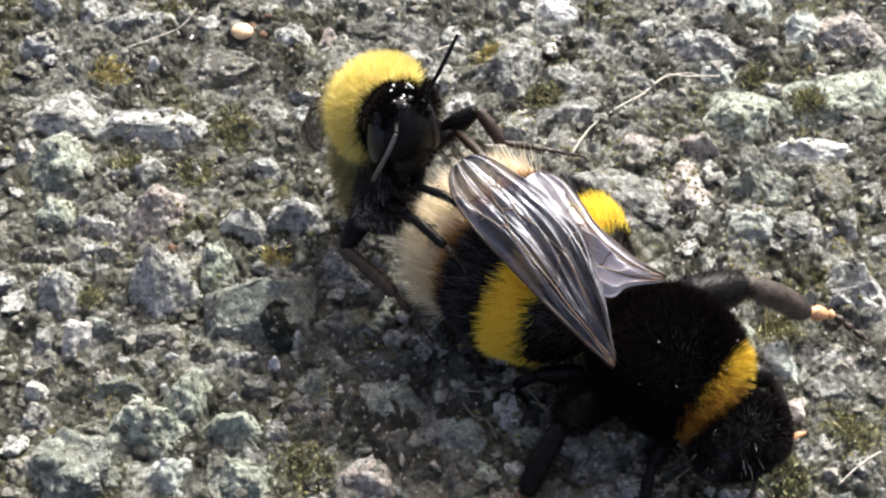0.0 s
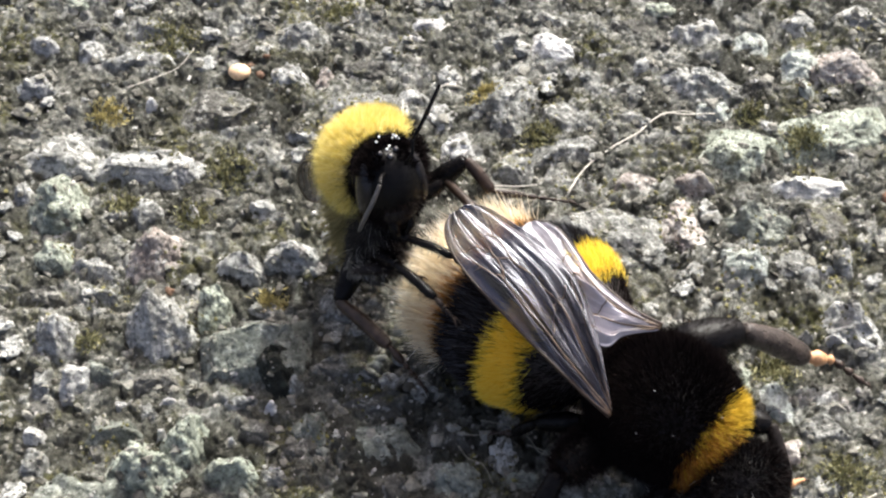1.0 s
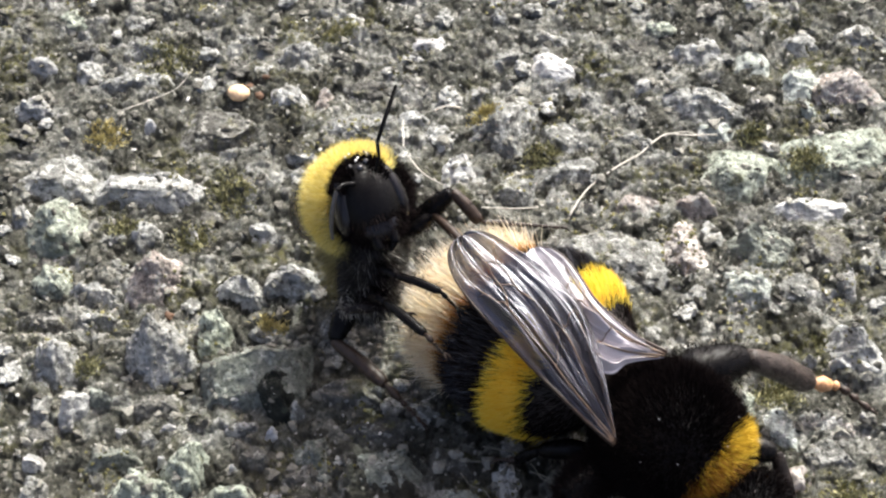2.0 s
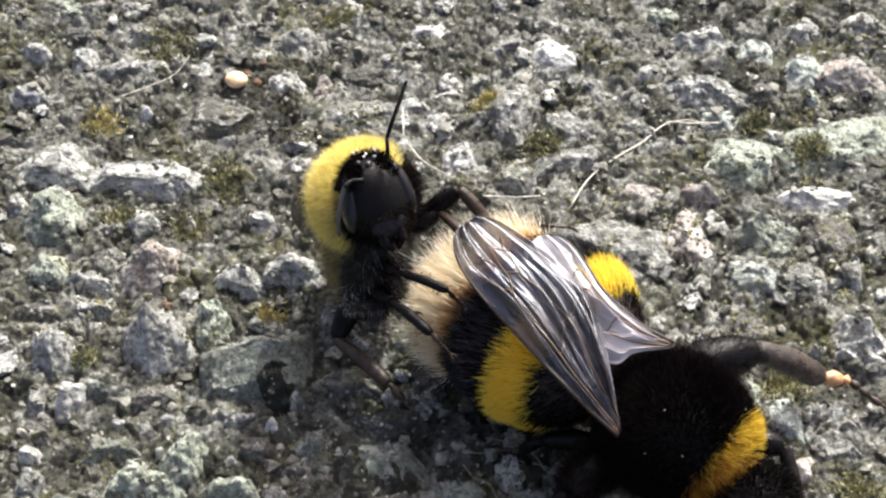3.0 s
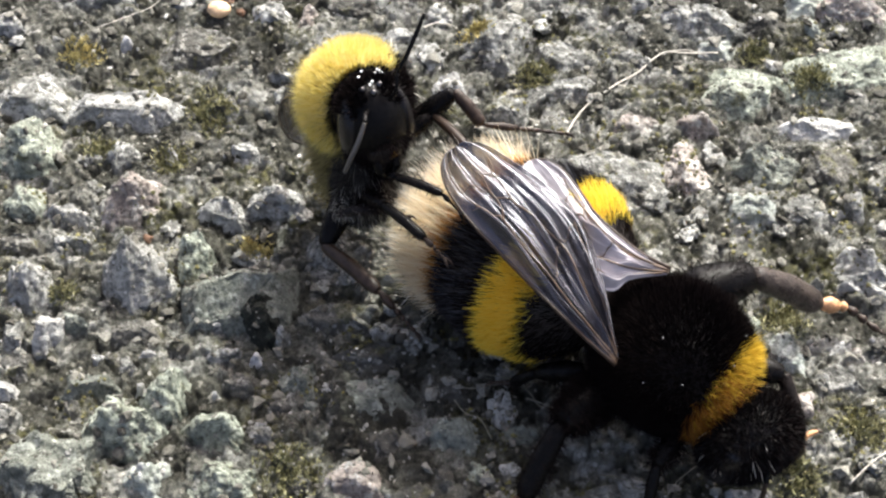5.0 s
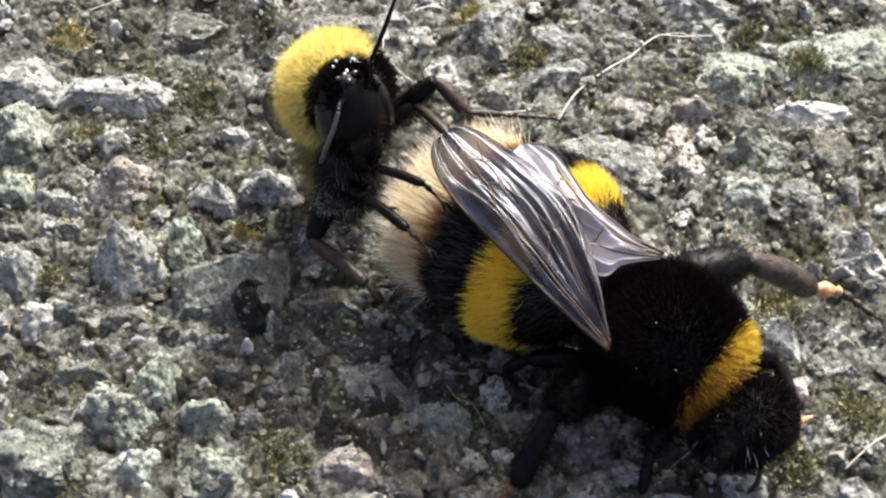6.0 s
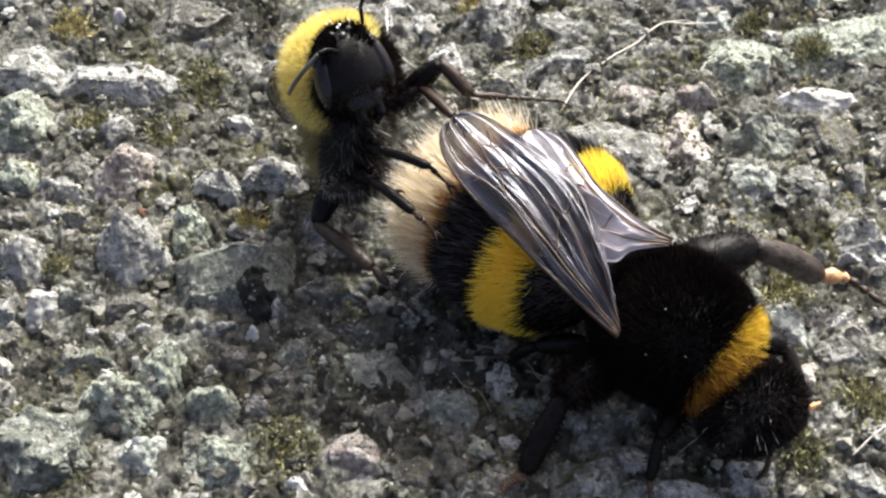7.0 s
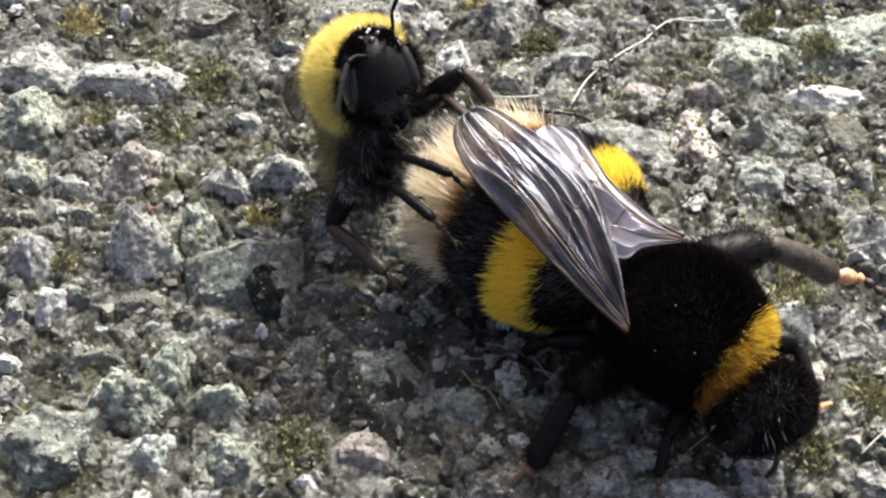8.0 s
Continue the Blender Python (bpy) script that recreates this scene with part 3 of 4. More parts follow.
stone(-10.3, -10.7, 0.7, 0.5, 0.6, 8, CHALK, "bit")
stone(1.8, -12.1, 0.4, 0.5, 0.5, -6, CHALK, "bit")
stone(-1.2, -14.3, 0.4, 0.5, 0.5, -9, CHALK, "bit")
stone(16.9, -8.5, 2.2, 2.6, 1.1, 6, MINT, "slab")
stone(17.2, -11.3, 2.3, 1.7, 1.0, -4, PINK)
stone(19.5, -7.8, 1.5, 1.0, 0.7, 11, WHITE)
stone(20.4, -8.2, 0.9, 1.0, 0.7, -13, PINK)
stone(19.2, -9.8, 2.9, 2.7, 0.9, 3, GREY)
stone(20.6, -3.9, 1.4, 1.1, 1.1, 8, WHITE)
stone(21.9, -3.1, 2.0, 2.0, 1.2, -6, PALE)
stone(19.0, -3.6, 0.9, 0.5, 0.7, -9, PALE, "bit")
stone(13.9, -16.7, 2.2, 2.0, 0.7, 6, PALE)
stone(19.0, -16.9, 2.3, 1.8, 0.8, -4, GREY)
stone(7.0, -16.8, 3.4, 1.9, 0.7, 11, GREY, "slab")
stone(10.6, -17.6, 4.6, 1.9, 0.6, -13, PALE, "slab")
stone(-9.2, -9.9, 1.8, 1.3, 0.8, 3, DARK)
stone(-14.7, -6.5, 2.7, 1.7, 0.8, 8, DARK)
stone(-12.3, -7.7, 1.3, 1.4, 0.7, -6, DARK)
stone(-17.0, -11.5, 1.0, 1.1, 0.7, -9, DARK)
stone(-20.5, -6.9, 1.3, 2.2, 0.8, 6, GREY)
stone(-20.1, -8.6, 1.6, 1.7, 0.7, -4, DARK)
stone(-14.7, -8.7, 0.9, 1.4, 0.5, 11, GREY)
stone(-8.1, -12.8, 1.5, 1.2, 0.8, -13, GREY)
stone(-2.4, -13.3, 2.6, 1.6, 0.6, 3, DARK)
stone(-6.9, -11.3, 2.1, 1.6, 0.7, 8, DARK)
stone(-10.6, -6.4, 1.6, 1.6, 0.6, -6, GREY)
stone(-18.4, -0.8, 2.3, 1.3, 0.8, -9, GREY)
stone(-15.0, -0.5, 2.8, 1.3, 0.6, 6, DARK)
stone(-21.4, -0.8, 2.5, 1.4, 0.7, -4, DARK)
stone(-18.5, 5.2, 2.1, 1.2, 0.7, 11, GREY)
stone(-16.7, 5.8, 1.5, 1.5, 0.9, -13, PALE)
stone(0.3, -10.2, 2.4, 1.9, 0.8, 3, DARK)
stone(-1.0, -16.3, 2.3, 1.9, 0.6, 8, DARK)
stone(-15.5, -8.2, 1.3, 1.1, 0.5, -6, DARK)
stone(17.1, -13.8, 2.6, 2.2, 0.7, -9, GREY)
stone(18.9, -13.3, 2.3, 1.9, 0.6, 6, GREY)
stone(4.2, -12.9, 2.3, 1.3, 0.6, -4, SLATE)
stone(-10.5, -17.8, 3.0, 1.0, 0.6, 11, PALE)
stone(17.9, -3.5, 1.4, 1.5, 0.6, -13, DARK)


def fill_stones():
    """Smaller stones between the large ones."""
    r = rng(77)
    shapes = [build_mesh("stone", *rock(900 + k, 4, 6, 0.42), (GREY, PALE, PALE, GREY, DARK, LICHEN, PALE, GREY, DARK)[k % 9]) for k in range(28)]
    made = 0
    for _ in range(6000):
        size = float(np.clip(r.lognormal(0.42, 0.35), 0.9, 3.2))
        x, y = r.uniform(-34, 34), r.uniform(-24, 36)
        if any(math.hypot(x - a, y - b) < 0.85 * (0.5 * big + 0.5 * small) + size * 0.42 for a, b, big, small in STONES):
            continue
        ob = new("stone", shapes[int(r.integers(28))])
        ob.parent = ground
        z = 0.5 * ground_height(np.array([x]), np.array([y]))[0]
        m = pose(x * MM, y * MM, (z + 0.04 - size * 0.08) * MM, r.uniform(-12, 12), r.uniform(-12, 12), r.uniform(0, 360))
        ob.matrix_basis = m @ Matrix.Diagonal((size / 2 * MM * 1000, size / 2 * r.uniform(0.7, 1.0) * MM * 1000, size / 2 * r.uniform(0.35, 0.6) * MM * 1000, 1))
        STONES.append((x, y, size / 2, size / 2 * 0.8))
        made += 1
        if made > 290:
            break


fill_stones()


def scatter(name, count, low, high, material, seed, label, level=1, bury=0.3, flat=0.7):
    """Loose crumbs on the ground, joined."""
    r = rng(seed)
    shapes = [rock(seed * 13 + k, level, 5, 0.5, 0.0) for k in range(12)]
    verts, faces, start = [], [], 0
    for _ in range(count):
        v, f = shapes[int(r.integers(12))]
        size = low * (high / low) ** (r.random() ** 2.2)
        x, y = r.uniform(-32, 32), r.uniform(-23, 34)
        a = r.uniform(0, 2 * math.pi)
        q = v * (size / 2, size / 2 * r.uniform(0.4, 1), size / 2 * flat * r.uniform(0.6, 1.1))
        q = q @ np.array([[math.cos(a), math.sin(a), 0], [-math.sin(a), math.cos(a), 0], [0, 0, 1]])
        verts.append(q + (x, y, ground_top(x, y) + size * (0.5 * flat - bury)))
        faces.append(f + start)
        start += len(v)
    ob = new(name, build_mesh(name, np.vstack(verts), np.vstack(faces), material, level > 1))
    return tagged(ob, label, "grit", kind="stuff")


bpy.context.view_layer.update()
TREE_SCENE = bpy.context.evaluated_depsgraph_get()


def ground_top(x, y):
    """Height in millimetres of the ground or of the stone that lies there."""
    hit, place, *_ = scene.ray_cast(TREE_SCENE, Vector((x * MM, y * MM, 0.02)), Vector((0, 0, -1)))
    return place.z / MM if hit else 0.0


scatter("grit", 6000, 0.16, 0.9, GRIT, 5, "fine grey and brown grit lying between the stones")
scatter("pale_grit", 1400, 0.1, 0.42, PALE_GRIT, 6, "tiny white mineral grains strewn over the paving", 1, 0.3, 0.6)


def moss_tuft(x, y, size, seed, material=None):
    """A cushion of short upright shoots."""
    r = rng(seed)
    verts, faces, start = [], [], 0
    for _ in range(int(300 * size)):
        a, q = r.uniform(0, 2 * math.pi), size * math.sqrt(r.random()) * r.uniform(0.5, 1.2)
        px_, py_ = x + q * math.cos(a), y + q * math.sin(a)
        pz = ground_top(px_, py_)
        tall = r.uniform(0.12, 0.5) * (1 - 0.5 * q / size / 1.2)
        tip = np.array([px_ + r.normal(0, 0.16), py_ + r.normal(0, 0.16), pz + tall])
        root = np.array([px_, py_, pz - 0.05])
        w = r.uniform(0.03, 0.08)
        b = r.uniform(0, 2 * math.pi)
        s = np.array([math.cos(b), math.sin(b), 0]) * w
        t = np.array([-math.sin(b), math.cos(b), 0]) * w
        mid = root * 0.5 + tip * 0.5
        verts += [root - s * 0.4, root + s * 0.4, mid + s, mid - s, mid + t, mid - t, tip]
        faces += [(start, start + 1, start + 2, start + 3), (start + 3, start + 2, start + 6), (start + 4, start + 5, start + 6), (start, start + 4, start + 5)]
        start += 7
    ob = new("moss_tuft", build_mesh("moss_tuft", verts, faces, material or MOSS, False))
    return tagged(ob, "olive yellow moss cushion growing between the stones", "moss", "moss between the stones", "stuff")


moss_tuft(-20.0, 13.9, 1.3, 200, LEAF)
moss_tuft(-12.1, 8.8, 1.6, 201)
moss_tuft(-14.0, 5.3, 1.2, 202)
moss_tuft(2.3, 15.2, 0.9, 203, LEAF)
moss_tuft(5.7, 12.2, 1.2, 204)
moss_tuft(20.8, 11.2, 1.3, 205)
moss_tuft(-6.6, -14.7, 1.7, 206)
moss_tuft(16.4, -15.5, 1.3, 207)
moss_tuft(19.9, -12.7, 1.5, 208)
moss_tuft(17.0, -5.8, 1.5, 209)
moss_tuft(-18.0, 6.2, 1.1, 210)
moss_tuft(-18.5, -4.1, 0.8, 211)
moss_tuft(-9.1, -1.3, 0.9, 212, LEAF)
moss_tuft(18.2, 14.1, 1.0, 213)
moss_tuft(-17.1, 21.0, 2.0, 214)
moss_tuft(-6.7, 23.3, 1.5, 215)


def moss_crumbs(count, seed):
    """Tiny moss clumps in the joints, too many to count."""
    r = rng(seed)
    shapes = [rock(seed * 7 + k, 2, 6, 0.35, 0.0) for k in range(8)]
    verts, faces, start = [], [], 0
    spots = [(r.uniform(-31, 31), r.uniform(-21, 31)) for _ in range(70)]
    for _ in range(count):
        sx, sy = spots[int(r.integers(len(spots)))]
        x, y = sx + r.normal(0, 0.7), sy + r.normal(0, 0.7)
        z = ground_top(x, y)
        if z > 0.5:
            continue
        v, f = shapes[int(r.integers(8))]
        size = r.uniform(0.08, 0.26)
        verts.append(v * (size / 2, size / 2, size / 2.4) + (x, y, z + size * 0.1))
        faces.append(f + start)
        start += len(v)
    ob = new("moss", build_mesh("moss", np.vstack(verts), np.vstack(faces), OLIVE_MOSS, False))
    return tagged(ob, "small olive moss clumps in the joints", "moss", kind="stuff")


moss_crumbs(2200, 17)


def strand(name, points, radius, material, label, category, lift=0.4):
    tops = [ground_top(x, y) + lift for x, y in points]
    level = sum(tops) / len(tops)
    path = [(x, y, max(0.3 * z + 0.7 * level, z - lift + radius)) for (x, y), z in zip(points, tops)]
    ob = new(name, build_mesh(name, *tube(path, [radius * (1 - 0.3 * k / len(path)) for k in range(len(path))], 6), material))
    return tagged(ob, label, category)


strand("dry_straw", [(13.1, 13.7), (13.8, 13.9), (14.4, 13.9), (15.4, 13.3)], 0.03, STRAW, "thin pale dry straw lying on the stones", "straw")
strand("dry_straw", [(7.0, 7.0), (8.1, 9.0), (9.8, 10.7), (11.3, 11.9), (12.2, 13.0), (13.1, 13.7), (14.2, 13.6), (16.0, 13.8)], 0.06, STRAW, "thin pale dry straw lying on the stones", "straw")
strand("dry_straw", [(2.1, 7.4), (2.9, 7.5), (4.1, 7.5), (5.3, 7.6)], 0.045, STRAW, "thin pale dry straw lying on the stones", "straw")
strand("dry_straw", [(-19.3, 16.0), (-17.6, 17.1), (-16.3, 18.2), (-15.5, 19.8)], 0.032, STRAW, "thin pale dry straw lying on the stones", "straw")
strand("dry_straw", [(-2.1, 11.3), (-1.2, 9.9), (0.3, 8.7)], 0.045, STRAW, "thin pale dry straw lying on the stones", "straw")
strand("dry_straw", [(-2.5, 14.7), (-2.4, 12.2)], 0.045, STRAW, "thin pale dry straw lying on the stones", "straw")
strand("dry_straw", [(18.7, -15.9), (19.9, -14.9), (21, -14)], 0.045, STRAW, "thin pale dry straw lying on the stones", "straw")
strand("dry_straw", [(-0.7, 15.7), (0.1, 16.1), (0.9, 16.2)], 0.06, STRAW, "thin pale dry straw lying on the stones", "straw")
strand("dry_root", [(2.0, -9.4), (3.0, -9.6), (4.4, -9.9), (5.2, -9.7)], 0.028, ROOT, "thin pale dry rootlet curled on the paving", "rootlet")
strand("dry_root", [(3.8, -9.9), (4.5, -10.8), (4.9, -11.5), (5.8, -11.9)], 0.028, ROOT, "thin pale dry rootlet curled on the paving", "rootlet")
strand("dry_root", [(0.8, -10.5), (2.0, -10.5), (3.6, -10.1), (4.8, -10.2)], 0.028, ROOT, "thin pale dry rootlet curled on the paving", "rootlet")
strand("dry_root", [(4.3, -11.1), (5.0, -11.4), (6.2, -12.2), (6.7, -12.3)], 0.028, ROOT, "thin pale dry rootlet curled on the paving", "rootlet")
strand("dry_root", [(0.9, -11.2), (1.4, -12.0), (2.1, -12.4), (2.6, -13.6)], 0.028, ROOT, "thin pale dry rootlet curled on the paving", "rootlet")
strand("dry_root", [(7.5, -15.2), (8.6, -15.6), (9.4, -16.6), (10.3, -17.5)], 0.028, ROOT, "thin pale dry rootlet curled on the paving", "rootlet")
strand("dry_root", [(8.8, -16.3), (9.4, -16.4), (10.5, -16.5), (11.1, -15.9)], 0.028, ROOT, "thin pale dry rootlet curled on the paving", "rootlet")
strand("dry_root", [(10.4, -16.6), (10.7, -16.1), (11.1, -15.6), (11.9, -14.9)], 0.028, ROOT, "thin pale dry rootlet curled on the paving", "rootlet")
strand("dry_root", [(12.7, -3.4), (13.5, -3.2), (14.1, -2.6), (14.9, -2.7)], 0.028, ROOT, "thin pale dry rootlet curled on the paving", "rootlet")
strand("dry_root", [(-4.3, 12.8), (-3.4, 13.3), (-2.8, 14.0), (-1.9, 14.5)], 0.028, ROOT, "thin pale dry rootlet curled on the paving", "rootlet")


def cream_pebble(x, y):
    v, f = SPHERES[5]
    v = v * (1 + 0.07 * fractal(v * 1.4, 8, 3))[:, None]
    ob = new("pebble", build_mesh("pebble", v * (0.66, 0.56, 0.46), f, PEBBLE))
    ob.matrix_world = pose(x * MM, y * MM, (ground_top(x, y) + 0.35) * MM)
    return tagged(ob, "small smooth cream-orange pebble lying on the paving", "pebble")


cream_pebble(-12.4, 16.9)


def crumb(x, y, size, seed):
    v, f = rock(seed, 4, 7, 0.2, 0.0)
    ob = new("crumb", build_mesh("crumb", v * (size, size * 0.8, size * 0.6), f, RUST))
    ob.matrix_world = pose(x * MM, y * MM, (ground_top(x, y) + size * 0.3) * MM, 0, 0, seed * 40)
    return tagged(ob, "rust-brown crumb of earth between the stones", "crumb", "rusty crumbs")


crumb(-11.2, 17.4, 0.35, 3)
crumb(-11.9, 18.3, 0.28, 4)
crumb(-10.9, 18.6, 0.25, 5)
crumb(25.2, 6.6, 0.7, 6)
crumb(-14.6, -0.6, 0.35, 7)


# ---------------------------------------------------------------- bees
def limb(thing, pts, thick, seed, tip=None, hairy=220, shank=None, coat=None, comb=(0, 0, -0.2), toe=None):
    """One leg: femur, tibia and a jointed tarsus, each under the leg; a toe bends the tarsus on to a darker end."""
    pts = [np.array(q, float) for q in pts]
    a, c, d = pts[:3]
    thigh = tube([a, a * 0.7 + c * 0.3, a * 0.35 + c * 0.65, a * 0.06 + c * 0.94, c], [thick * 0.6, thick * 0.95, thick * 0.88, thick * 0.58, thick * 0.36], 12)
    leg = part("leg", thigh, CHITIN, thing)
    part("bristles", fur(thigh, hairy, 0.6, seed, None, comb, 1.0, 0.4, 0.03), coat or BLACK_HAIR, leg)
    crus = tube([c, c * 0.9 + d * 0.1, c * 0.5 + d * 0.5 + (0, 0, thick * 0.12), c * 0.12 + d * 0.88, d], [thick * 0.34, thick * 0.45, thick * 0.55, thick * 0.52, thick * 0.34], 12)
    shin = part("tibia", crus, shank or CHITIN, leg)
    if hairy:
        part("tibia_bristles", fur(crus, hairy // 6, 0.4, seed + 1, None, comb, 1.0, 0.35, 0.026), coat or BLACK_HAIR, leg)
    way = (pts[3] - pts[2]) / np.linalg.norm(pts[3] - pts[2])

    def foot(k):
        if toe is None or k < 0.58:
            return pts[2] + (pts[3] - pts[2]) * k
        bend = pts[2] + (pts[3] - pts[2]) * 0.58
        return bend + (np.array(toe) - bend) * (k - 0.58) / 0.42

    end = foot(1.0)
    for a, (lo, hi, fat) in enumerate(((0.0, 0.42, 0.3), (0.42, 0.58, 0.2), (0.58, 0.72, 0.18), (0.72, 0.84, 0.16), (0.84, 1.0, 0.14))):
        p0, p1 = (foot(k) for k in (lo, hi - 0.01))
        part("tarsomere", tube([p0, p0 * 0.4 + p1 * 0.6, p1], [thick * fat * 0.5, thick * fat * 1.15, thick * fat * 0.75], 8, 3), tip or (BROWN if toe and lo > 0.5 else TARSUS), leg)
    side = np.cross(way, (0, 0, 1.0))
    for y in (1, -1):
        part("claw", tube([end, end + way * 0.25 + side * 0.14 * y, end + way * 0.4 + side * 0.2 * y + (0, 0, -0.15)], [0.08, 0.06, 0.02], 6, 2), tip or BROWN, leg)
    return leg


def spline(points, t):
    """A smooth curve through points, t in 0..1."""
    points = np.asarray(points, float)
    t = np.clip(np.asarray(t, float), 0, 1) * (len(points) - 1)
    k = np.clip(t.astype(int), 0, len(points) - 2)
    w = (t - k)[..., None]
    pad = np.vstack([2 * points[0] - points[1], points, 2 * points[-1] - points[-2]])
    a, b, c, d = pad[k], pad[k + 1], pad[k + 2], pad[k + 3]
    return 0.5 * (2 * b + (c - a) * w + (2 * a - 5 * b + 4 * c - d) * w**2 + (3 * b - a - 3 * c + d) * w**3)


def wing(thing, lead, trail, seed, folds, lift=0.2, membrane=None, crumples=11):
    """A folded wing from its base to its tip: broad even folds towards the tip, crumpled creases and veins towards the base."""
    ns, nq = 120, 170
    r = rng(seed)
    mid = (np.arange(crumples) + 0.5 + r.uniform(-0.35, 0.35, crumples)) / crumples
    wide = r.uniform(0.2, 0.42, crumples) / crumples
    tall = r.uniform(0.5, 1.3, crumples) * lift * 2.0
    drift = r.uniform(-0.14, 0.14, (crumples, 2))
    reach = r.uniform(0.15, 0.55, crumples)
    shift = r.uniform(0, 6.3)

    def point(s, q):
        s, q = np.asarray(s, float), np.asarray(q, float)
        base = spline(lead, s) * (1 - q[..., None]) + spline(trail, s) * q[..., None]
        rim = np.clip((1 - s) * 9, 0, 1) * np.clip(s * 6, 0, 1) * np.clip(q * 16, 0, 1) * np.clip((1 - q) * 16, 0, 1)
        outer = np.clip((s - 0.36) / 0.26, 0, 1)
        outer = outer * outer * (3 - 2 * outer)
        up = 0.25 * np.sin(math.pi * q) * np.sin(math.pi * s)
        # broad folds, uneven in width, bending with the wing's edge
        at = q + 0.05 * np.sin(5.0 * q + shift) + 0.07 * (s - 0.7) * np.sin(3.0 * q + shift)
        wave = np.cos(2 * math.pi * folds * at + shift)
        up = up + rim * outer * lift * (0.85 + 0.3 * np.sin(9 * q + shift)) * (0.62 * wave + 0.2 * wave * np.abs(wave))
        for k in range(crumples):
            mark = mid[k] + drift[k, 0] * (s - 0.3) * 2 + drift[k, 1] * np.sin(4.2 * s + k)
            strong = (1 - 0.95 * outer) * (0.3 + 0.7 * np.exp(-(((s - reach[k]) / 0.22) ** 2)))
            up = up + rim * tall[k] * strong * np.exp(-(((q - mark) / (wide[k] * (0.9 + 0.4 * s))) ** 2))
        flat = np.stack([4.5 * s.ravel(), 7.0 * q.ravel(), np.full(s.size, seed * 1.7)], -1)
        fine = np.stack([3.0 * s.ravel() + 6.0 * q.ravel(), 22.0 * q.ravel(), np.full(s.size, seed * 2.9)], -1)
        up = up + rim * 0.11 * (1 - 0.9 * outer) * fractal(fine, seed + 9, 2, 0.5).reshape(s.shape)
        base[..., 2] += up + rim * (0.15 - 0.1 * outer) * fractal(flat, seed + 3, 3, 0.5).reshape(s.shape)
        return base

    s, q = np.meshgrid(np.linspace(0, 1, ns), np.linspace(0, 1, nq), indexing="ij")
    p = point(s, q).reshape(-1, 3)
    i, j = np.meshgrid(np.arange(ns - 1), np.arange(nq - 1), indexing="ij")
    a = i * nq + j
    faces = np.stack([a, a + nq, a + nq + 1, a + 1], -1).reshape(-1, 4)
    ob = part("wing", (p, faces), membrane or WING, thing, "smoky brown folded wing with pale streaks")
    solid = ob.modifiers.new("thickness", "SOLIDIFY")
    solid.thickness = 0.02 * MM

    def vein(s0, q0, s1, q1, thick, bend=0.0):
        k = np.linspace(0, 1, 14)
        wob = 0.02 * np.sin(9 * k + 20 * q0) * np.sin(math.pi * k)
        ss, qq = s0 + (s1 - s0) * k, q0 + (q1 - q0) * k + bend * np.sin(math.pi * k) + wob
        part("vein", tube(point(ss, np.clip(qq, 0.02, 0.98)) + (0, 0, 0.03), np.linspace(thick, thick * 0.7, 14), 7, 2), VEIN, ob)

    for row in ((0.0, 0.22, 0.68, 0.09, 0.055, 0.04), (0.0, 0.42, 0.46, 0.27, 0.05, -0.07), (0.46, 0.27, 0.66, 0.44, 0.05, 0.05), (0.0, 0.66, 0.5, 0.52, 0.06, 0.08), (0.5, 0.52, 0.7, 0.72, 0.045, -0.05), (0.02, 0.86, 0.42, 0.9, 0.05, -0.06)):
        vein(*row)
    k = np.linspace(0, 1, 16)
    part("costa", tube(point(0.97 * k, 0 * k) + (0, 0, 0.02), np.linspace(0.1, 0.045, 16), 8, 2), BROWN, ob, "dark brown leading edge")
    for row in ((0.28, 0.31, 0.36, 0.56), (0.46, 0.27, 0.52, 0.08), (0.58, 0.37, 0.61, 0.09), (0.5, 0.52, 0.56, 0.34), (0.62, 0.64, 0.64, 0.42), (0.36, 0.57, 0.42, 0.88)):
        vein(*row, 0.036, 0.05)
    return ob


def girth(x):
    """Abdomen profile: full in the middle, blunt in front, tapered behind, stepped by its rings."""
    ring = 0.012 * np.sin(x * 15.0)
    return (1.0 + 0.15 * x - 0.13 * x * x) * (1 + ring)


